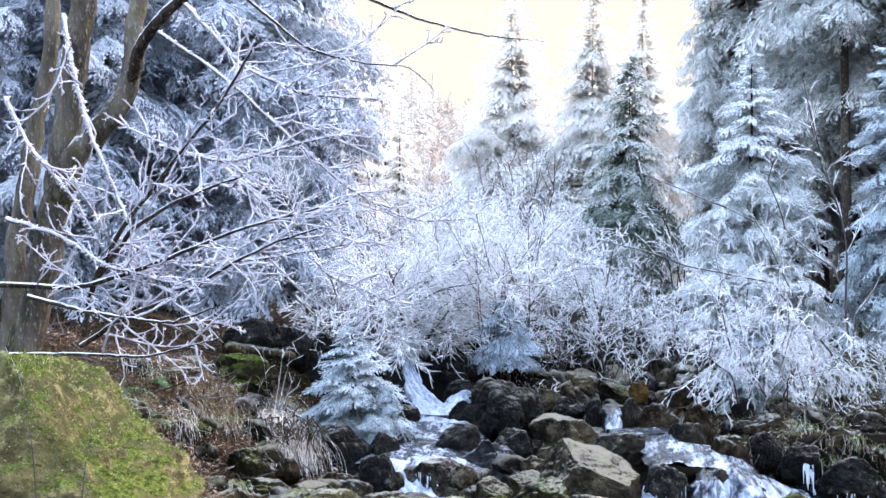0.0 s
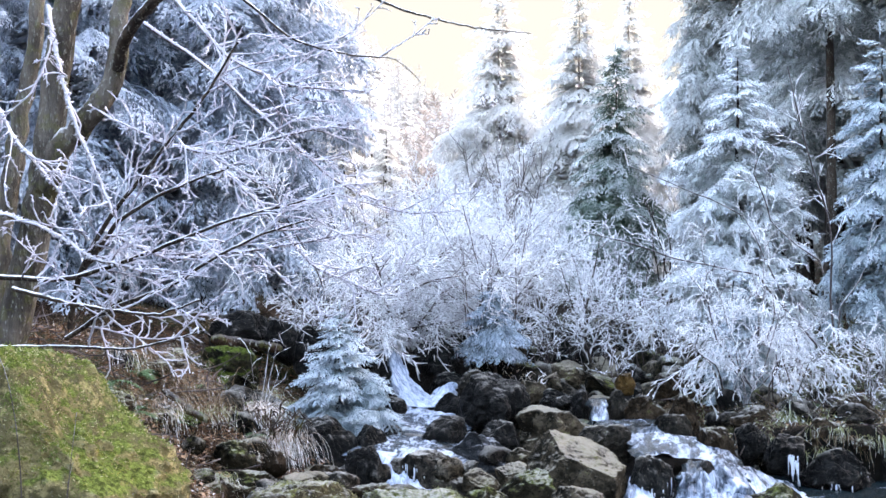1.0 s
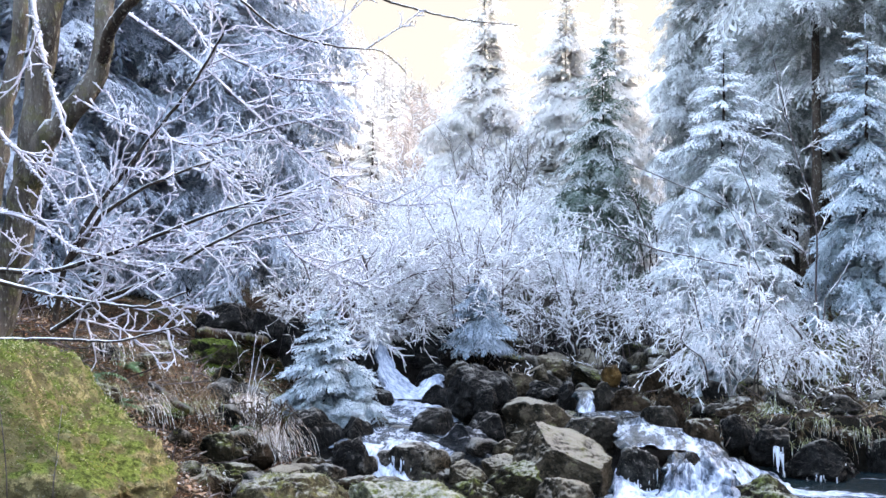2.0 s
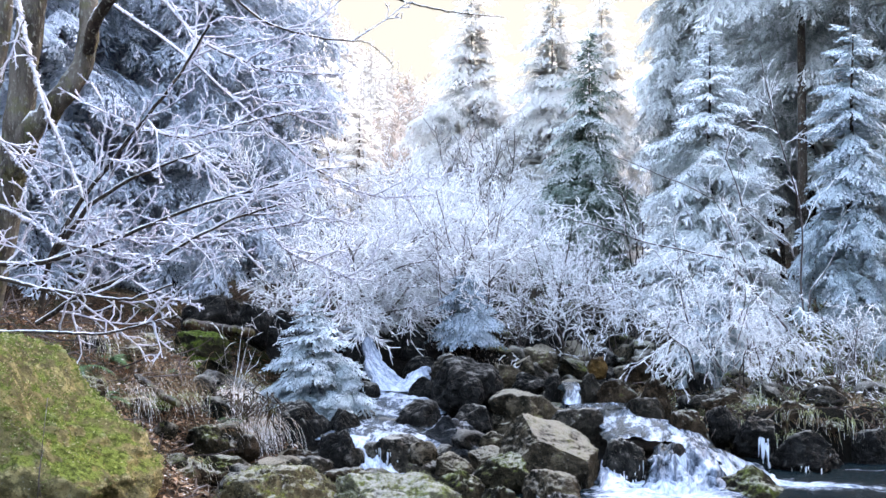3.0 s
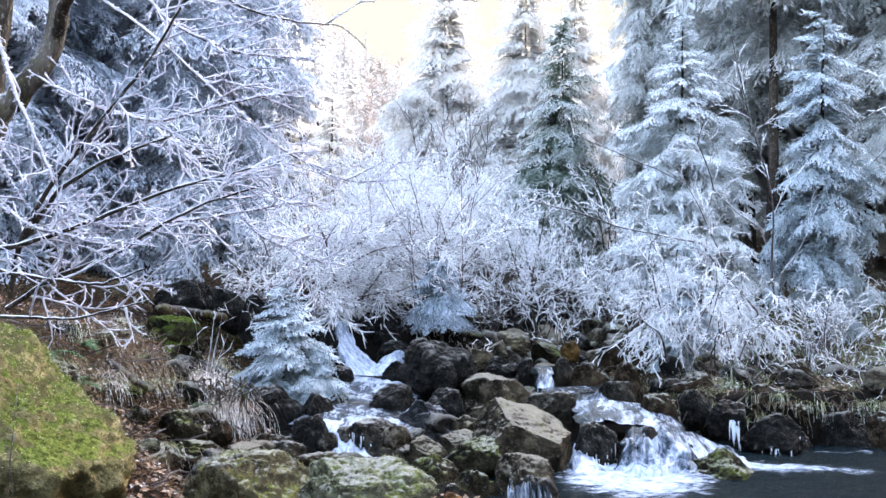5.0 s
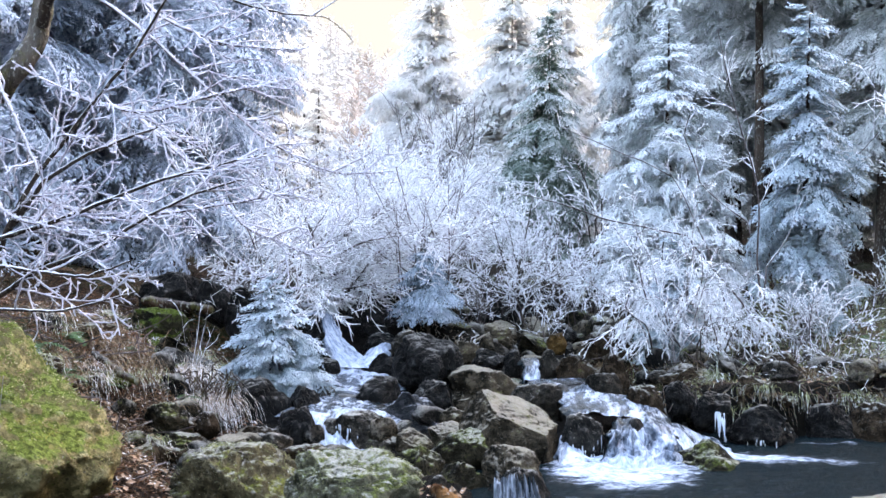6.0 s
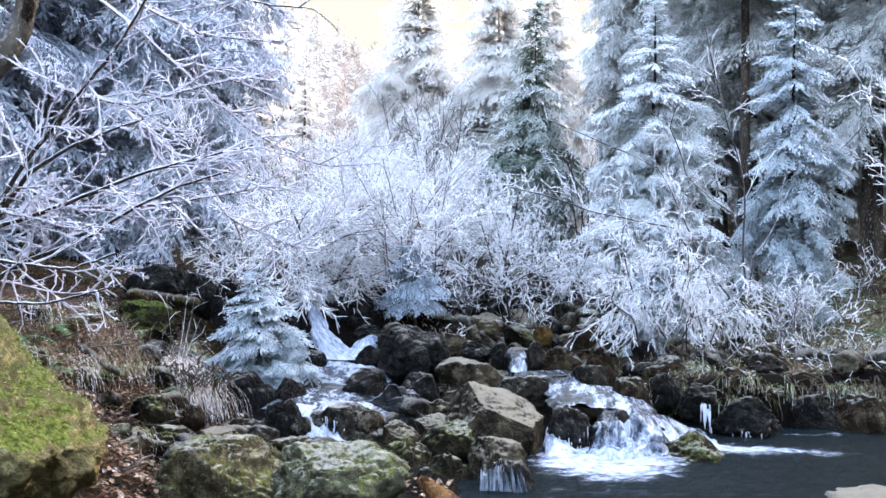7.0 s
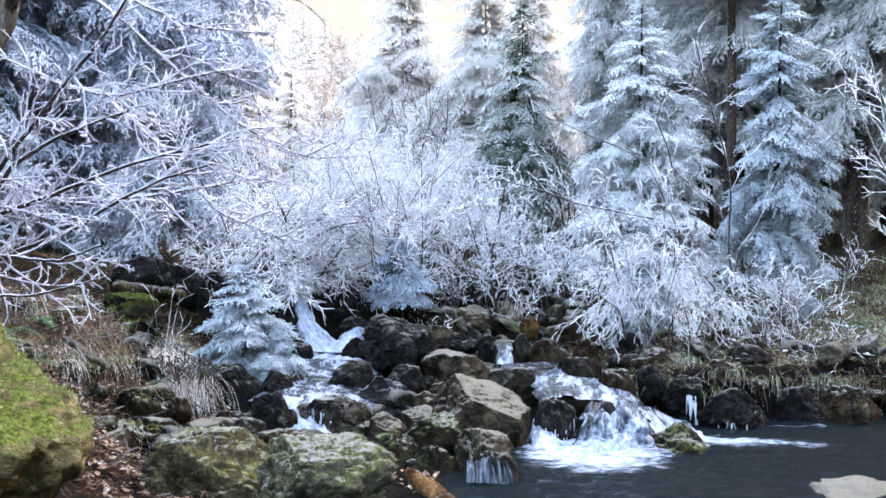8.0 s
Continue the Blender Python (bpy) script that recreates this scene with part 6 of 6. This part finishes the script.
# hummocks of earth, moss and stone in the slope, with thin grass hanging over them
for i in range(22):
    y = sl.uniform(7.9, 11.6)
    x = float(left_edge(y)) - sl.uniform(0.05, 1.5)
    w, h = sl.uniform(0.14, 0.36), sl.uniform(0.07, 0.16)
    # the black W stones among them stand for shaded hollows
    stone(x, y, float(ground_z(x, y)) - 0.02, w, h, "DNDWM"[i % 5], 2.4, sl.uniform(-0.2, 0.2), 0.3, sl.uniform(-0.35, -0.05), 0.9, "hummock in the grass slope, earthy with moss, some black for shade", 700 + i)
    tussock(x - 0.05, y + 0.1, sl.randint(30, 60), sl.uniform(0.18, 0.34), "thin frosted grass hanging over a hummock", 730 + i, (0.6, -0.6), z=float(ground_z(x, y)) + h * 0.7, spread=0.07, width=0.0035, stiff=0.4, sag=0.7, mat=(M_GRASS_PALE, M_GRASS, M_GRASS_GREEN)[i % 3])

# tussocks along the lip of the right bank
lip = random.Random(6)
for i in range(24):
    x = lip.uniform(1.75, 5.2)
    tussock(x, lip.uniform(9.9, 10.35), lip.randint(25, 70), lip.uniform(0.12, 0.3), "dry grass and roots hanging over the bank edge", 400 + i, (lip.uniform(-0.5, 0.5), -0.8), spread=0.08, width=0.005, stiff=0.5, sag=0.8, z=float(ground_z(x, 10.25)) + lip.uniform(-0.2, 0.0), mat=M_GRASS_GREEN if i % 3 else M_GRASS)

for i in range(18):
    x = lip.uniform(2.7, 5.3)
    tussock(x, lip.uniform(10.35, 12.2), lip.randint(50, 110), lip.uniform(0.16, 0.32), "tuft of green frosted grass on the bank", 440 + i, (lip.uniform(-0.4, 0.4), -0.3), spread=0.06, mat=M_GRASS_GREEN)


def turf(name, label, n, x0, x1, y0, y1, keep, seed, length, mat):
    """Thin grass lying over the ground, too fine to count."""
    r = np.random.default_rng(seed)
    x, y = r.uniform(x0, x1, n), r.uniform(y0, y1, n)
    ok = keep(x, y) & (fbm(x * 1.7, y * 1.7, seed) > r.uniform(-0.9, 0.5, n))
    x, y = x[ok], y[ok]
    n = len(x)
    p = np.stack([x, y, ground_z(x, y) - 0.005], -1)
    d = unit(np.stack([r.normal(0.25, 0.6, n), r.normal(-0.45, 0.5, n), r.uniform(0.15, 0.9, n)], -1))
    side = unit(np.cross(d, np.array([[0, 0, 1.0]])))
    l = length * r.uniform(0.4, 1.2, n)
    k = 4
    V = np.empty((n, 2 * k, 3))
    for j in range(k):
        w = 0.007 * (1 - j / k * 0.8)
        V[:, 2 * j], V[:, 2 * j + 1] = p - side * w / 2, p + side * w / 2
        p = p + d * (l / (k - 1))[:, None]
        d = unit(d + np.array([0, 0, -0.45]))
    f = [(2 * j, 2 * j + 1, 2 * j + 3, 2 * j + 2) for j in range(k - 1)]
    F = ((np.arange(n) * 2 * k)[:, None, None] + np.array(f)[None]).reshape(-1, 4)
    fr = np.tile(np.repeat(np.linspace(0.1, 0.8, k), 2), n)
    return tagged(build(name, V.reshape(-1, 3), F, mat, None, "", fr), label, "grass", kind="stuff")


turf("thin_grass", "thin dry frosted grass matting the bank", 15000, -5, -1.2, 7.2, 14, lambda x, y: x < left_edge(y) + 0.05, 51, 0.14, M_GRASS)
turf("thin_grass", "thin green and dry frosted grass on the far bank", 34000, 2.0, 7.0, 10.3, 16, lambda x, y: x > right_edge(y) + 0.05, 52, 0.15, M_GRASS_GREEN)
turf("thin_grass", "sparse dry grass between the stones", 9000, -0.2, 2.6, 12.5, 19, lambda x, y: np.abs(x - 1.45) > 0.25, 53, 0.14, M_GRASS_PALE)


def moss(ob, n, size, mat, seed, label, low=-9.0, soft=1.0, steep=0.45):
    """Short combed moss tufts on the upper faces of a stone, thinning out below a height, as one part of it."""
    r = np.random.default_rng(seed)
    me = ob.data
    co, no = np.empty(len(me.vertices) * 3), np.empty(len(me.vertices) * 3)
    me.vertices.foreach_get("co", co)
    me.vertices.foreach_get("normal", no)
    co, no = co.reshape(-1, 3), no.reshape(-1, 3)
    patch = fbm(co[:, 0] * 9, co[:, 1] * 9 + co[:, 2] * 9, seed)
    w = np.clip(no[:, 2] + steep, 0, 1) * (patch > -0.3) * np.clip((co[:, 2] - low) / soft + 0.9 * patch, 0.05, 1)
    pick = r.choice(len(co), n, p=w / w.sum())
    D = no[pick] * 0.7 + r.normal(0, 1, (n, 3)) * np.array([0.9, 0.5, 0.4])
    L = size * r.uniform(0.5, 1.7, n)
    jig = r.normal(0, size * 0.7, (n, 3))
    V, F, A = spindles(co[pick] + jig - no[pick] * size * 0.6, D, L, L * 0.3, r.uniform(0, 0.6, n))
    return tagged(build("moss", V, F, mat, ob, label, A), kind="stuff")


def moss_material(name, green, yellow, ochre):
    """Moss in broad green, yellow and ochre drifts, each tuft a little different."""
    m, t, b = material(name, 0.9)
    drift, fleck = noise_node(t, 2.6, 5, 0.6, stretch=(1, 1, 1.6)), noise_node(t, 14, 5, 0.7, stretch=(1, 1, 2.5))
    k = val(t, "ADD", drift, val(t, "MULTIPLY", val(t, "SUBTRACT", fleck, 0.5), 0.7))
    c = mix(t, span(t, k, 0.53, 0.66), green, yellow)
    c = mix(t, span(t, k, 0.68, 0.78), c, ochre)
    g = t.nodes.new("ShaderNodeNewGeometry")
    c = mix(t, val(t, "MULTIPLY", g.outputs["Random Per Island"], 0.7), c, tuple(x * 0.3 for x in green))
    c = mix(t, span(t, g.outputs["Random Per Island"], 0.82, 0.86), c, (0.50, 0.46, 0.26))
    t.links.new(c, b.inputs["Base Color"])
    return m


M_MOSS = moss_material("yellow_green_moss", (0.165, 0.215, 0.05), (0.35, 0.33, 0.08), (0.42, 0.31, 0.09))
M_MOSS_PALE = plain_frosted("frosted_moss", (0.07, 0.08, 0.03), (0.17, 0.175, 0.09), 0.28)
moss(boulder, 26000, 0.012, M_MOSS, 1, "yellow green moss cushion", -0.05, 0.3, 0.7)
for ob in scene.objects[:]:
    if ob.name.startswith("boulder") and ob.get("label", "").startswith(("broad mossy", "rounded boulder under")):
        moss(ob, 4500, 0.012, M_MOSS_PALE, 2, "frosted moss and lichen")

r = np.random.default_rng(31)
n = 4600
lx, ly = r.uniform(-4.2, -0.9, n), np.where(r.random(n) < 0.75, r.uniform(6.4, 8.6, n), r.uniform(6.4, 12.5, n))
keep = lx < left_edge(ly) + 0.35
lx, ly = lx[keep], ly[keep]
m = 1200
lx, ly = np.concatenate([lx, r.uniform(2.1, 5.2, m)]), np.concatenate([ly, r.uniform(10.3, 14, m)])
m = 60
lx, ly = np.concatenate([lx, r.uniform(-0.12, 0.5, m)]), np.concatenate([ly, r.uniform(7.0, 7.7, m)])
n = len(lx)
c = np.stack([lx, ly, ground_z(lx, ly) + 0.012], -1)
a = r.uniform(0, 6.28, n)
tilt = r.normal(0, 0.4, (n, 2))
u = unit(np.stack([np.cos(a), np.sin(a), tilt[:, 0]], -1))
v = unit(np.stack([-np.sin(a), np.cos(a), tilt[:, 1]], -1))
s = r.uniform(0.015, 0.036, n)[:, None]
nrm = np.cross(u, v)
V = np.stack([c - u * s, c - v * s * 0.55 + nrm * s * 0.25, c + u * s + nrm * s * 0.2, c + v * s * 0.55 + nrm * s * 0.3], 1).reshape(-1, 3)
F = np.arange(n * 4).reshape(-1, 4)
tagged(build("leaf_litter", V, F, M_LEAF, None, "", r.uniform(0, 1, n * 4)), "brown curled fallen leaves strewn over the banks", "leaves", kind="stuff")


def loose_sticks(n, x0, x1, y0, y1, seed, name, label):
    r = random.Random(seed)
    S = []
    for i in range(n):
        x, y = r.uniform(x0, x1), r.uniform(y0, y1)
        if x > left_edge(y) + 0.3 and x < right_edge(y):
            continue
        p = Vector((x, y, float(ground_z(x, y)) + 0.02))
        d = Vector((r.gauss(0, 1), r.gauss(0, 1), r.gauss(0.1, 0.25))).normalized()
        l = r.uniform(0.1, 0.45)
        for k in range(3):
            q = p + d * l / 3
            S.append((*p, *q, 0.006, 0.005, r.uniform(-0.9, -0.05)))
            p, d = q, (d + Vector((r.gauss(0, 0.2), r.gauss(0, 0.2), r.gauss(0, 0.15)))).normalized()
    V, F, A = tubes(S, 4, 0.2)
    return tagged(build(name, V, F, M_TWIG, None, "", A), label, "sticks", kind="stuff")


r = np.random.default_rng(61)
n = 16000
lx, ly = r.uniform(-4.6, -1.1, n), r.uniform(6.3, 13.2, n)
ok = (lx < left_edge(ly) + 0.25) & (fbm(lx * 1.4, ly * 1.4, 7.0) > r.uniform(-0.9, 0.3, n))
lx, ly = lx[ok], ly[ok]
n = len(lx)
V, F, A = spindles(np.stack([lx, ly, ground_z(lx, ly) + 0.006], -1), np.stack([r.normal(0, 1, n), r.normal(0, 1, n), r.normal(0.1, 0.25, n)], -1), r.uniform(0.03, 0.10, n), r.uniform(0.004, 0.010, n), r.uniform(-0.6, 0.5, n))
tagged(build("needle_litter", V, F, M_LITTER, None, "", A), "red brown needles, bark and twig scraps matting the bank", "litter", kind="stuff")
loose_sticks(420, -4.3, -1.2, 6.8, 13, 3, "fallen_sticks", "thin fallen sticks with frost on the forest floor")
loose_sticks(260, 2.0, 5.4, 10.2, 14, 4, "fallen_sticks", "thin fallen sticks with frost on the bank")


def roots(n, x0, x1, y, top, seed):
    r = random.Random(seed)
    S = []
    for i in range(n):
        x = r.uniform(x0, x1)
        p = Vector((x, y + r.uniform(-0.06, 0.12), top + r.uniform(-0.1, 0.08)))
        d = Vector((r.gauss(0, 0.6), r.gauss(-0.5, 0.3), r.gauss(-0.6, 0.4))).normalized()
        l = r.uniform(0.08, 0.35)
        for k in range(4):
            q = p + d * l / 4
            S.append((*p, *q, 0.007 - 0.0012 * k, 0.006 - 0.0012 * k, r.uniform(-0.6, 0.0)))
            p, d = q, (d + Vector((r.gauss(0, 0.3), r.gauss(0, 0.2), r.gauss(-0.15, 0.25)))).normalized()
    V, F, A = tubes(S, 4, 0.2)
    return tagged(build("root_tangle", V, F, M_LOG, None, "", A), "tangle of dark roots hanging from the undercut bank", "roots", kind="stuff")


roots(230, 2.15, 5.3, 10.02, 0.36, 9)
roots(160, -2.3, -1.5, 9.6, 0.55, 10)


def fern(x, y, size, seed):
    r = random.Random(seed)
    V, F = [], []
    for j in range(6):
        a = r.uniform(0, 6.28)
        d = Vector((math.cos(a), math.sin(a), r.uniform(0.5, 1.0))).normalized()
        p = Vector((0, 0, 0))
        for i in range(12):
            d = (d + Vector((0, 0, -0.12))).normalized()
            q = p + d * size / 12
            side = d.cross(Vector((0, 0, 1))).normalized()
            w = size * 0.26 * math.sin(math.pi * (i + 1.2) / 13.5)
            for sg in (-1, 1):
                tip = p.lerp(q, 0.8) + side * sg * w + d * w * 0.35 - Vector((0, 0, w * 0.15))
                b = len(V)
                V += [p, q, tip]
                F.append((b, b + 1, b + 2))
            p = q
    ob = build("fern", V, F, M_FERN, None, "", [0.3] * len(V))
    ob.location = on(x, y, 0.0)
    return tagged(ob, "small green fern with frosted edges", "fern", "ferns on the bank")


for i, (x, y, s) in enumerate([(-2.83, 8.60, 0.42), (-2.34, 8.40, 0.40), (-2.37, 8.90, 0.36), (-1.93, 9.30, 0.32), (5.32, 13.00, 0.45), (5.11, 12.20, 0.4), (4.89, 12.40, 0.4), (-2.47, 9.80, 0.32), (-2.77, 9.20, 0.38), (-2.55, 8.20, 0.36), (3.16, 11.20, 0.35), (4.60, 12.60, 0.4)]):
    fern(x, y, s * 0.72, 300 + i)


def log(p, q, r0, r1, label, mat, seed, name="fallen_log"):
    ob_pts = np.array([p, q], dtype=float)
    n, k = 14, 10
    C = np.stack([np.linspace(ob_pts[0, i], ob_pts[1, i], n) for i in range(3)], -1)
    C[1:-1] += np.random.default_rng(seed).normal(0, 0.008, (n - 2, 3))
    A, B = frames(unit(np.gradient(C, axis=0)))
    a = np.linspace(0, 6.2832, k, endpoint=False)
    rad = np.linspace(r0, r1, n)[:, None] * (1 + 0.18 * fbm(np.cos(a)[None] * 2 + np.arange(n)[:, None] * 0.1, np.sin(a)[None] * 2 + np.arange(n)[:, None] * 0.4, seed))
    rad[0] *= 0.55
    rad[-1] *= 0.4
    V = (C[:, None] + rad[..., None] * (np.cos(a)[None, :, None] * A[:, None] + np.sin(a)[None, :, None] * B[:, None])).reshape(-1, 3)
    i, j = np.meshgrid(np.arange(n - 1), np.arange(k), indexing="ij")
    F = np.stack([i * k + j, i * k + (j + 1) % k, (i + 1) * k + (j + 1) % k, (i + 1) * k + j], -1).reshape(-1, 4)
    ob = build(name, V, F, mat, None, "", np.zeros(len(V)), True)
    return tagged(ob, label, "log")


log((-2.51, 9.00, 0.82), (-2.07, 8.60, 0.63), 0.03, 0.025, "thin rotten brown log lying down the bank", M_LOG, 1)
log((0.1, 7.1, 0.19), (0.38, 6.9, -0.01), 0.04, 0.075, "broken orange brown log of rotten wood", M_WOOD, 2, "broken_log")
log((-2.84, 12.00, 1.05), (-2.13, 12.30, 0.92), 0.07, 0.05, "old fallen trunk under the spruces", M_LOG, 3)
icicles(2.47, 2.53, 9.4, 0.26, 14, 0.24, 1)


def icicles_on(ob, n, length, seed):
    """Icicles hanging from the front of a stone."""
    r = random.Random(seed)
    spots = [v.co + ob.location for v in ob.data.vertices if v.normal.y < -0.25 and -0.5 < v.normal.z < 0.1 and -0.1 < v.co.z / ob.dimensions.z < 0.32]
    S = []
    for p in r.sample(spots, min(n, len(spots))):
        l, w = length * r.uniform(0.15, 1.0) ** 1.3, r.uniform(0.003, 0.008)
        p = p + Vector((0, 0.004, 0))
        S += [(*p, p.x, p.y - 0.01, p.z - l * 0.6, w, w * 0.6, 1), (p.x, p.y - 0.01, p.z - l * 0.6, p.x, p.y - 0.01, p.z - l, w * 0.6, 0.001, 1)]
    V, F, A = tubes(S, 6, 0.15)
    return tagged(build("icicles", V, F, M_ICE, None, "", A, True), "clear icicles hanging from the front of a stone", "ice", kind="stuff")


for k, ob in enumerate(icy):
    icicles_on(ob, 16, 0.12, 60 + k)


def dry_stalk(pts, radius, label):
    C = smooth_line(pts, 16)
    base = C[0].copy()
    V, F = sweep(C - base, np.linspace(radius, radius * 0.4, 16), 5, 0.1, 3.0)
    ob = build("dry_stalk", V, F, M_TWIG, None, "", np.linspace(-0.2, 0.35, 16).repeat(5), True)
    ob.location = base
    return tagged(ob, label, "stalk", "dry stalks by the boulder")


dry_stalk([(-1.80, 4.90, 0.50), (-1.78, 4.90, 0.77), (-1.76, 4.90, 0.98), (-1.74, 4.90, 1.15)], 0.003, "thin pale dry grass stalk by the boulder")
dry_stalk([(-1.97, 4.90, 0.50), (-1.98, 4.90, 0.89), (-2.01, 4.90, 1.15), (-2.06, 4.90, 1.37), (-2.12, 4.90, 1.46)], 0.0035, "thin frosted stalk in front of the boulder")
dry_stalk([(-1.81, 5.00, 0.48), (-1.80, 5.00, 0.68), (-1.82, 5.00, 0.80), (-1.79, 5.00, 0.92)], 0.0025, "thin pale dry grass stalk by the boulder")
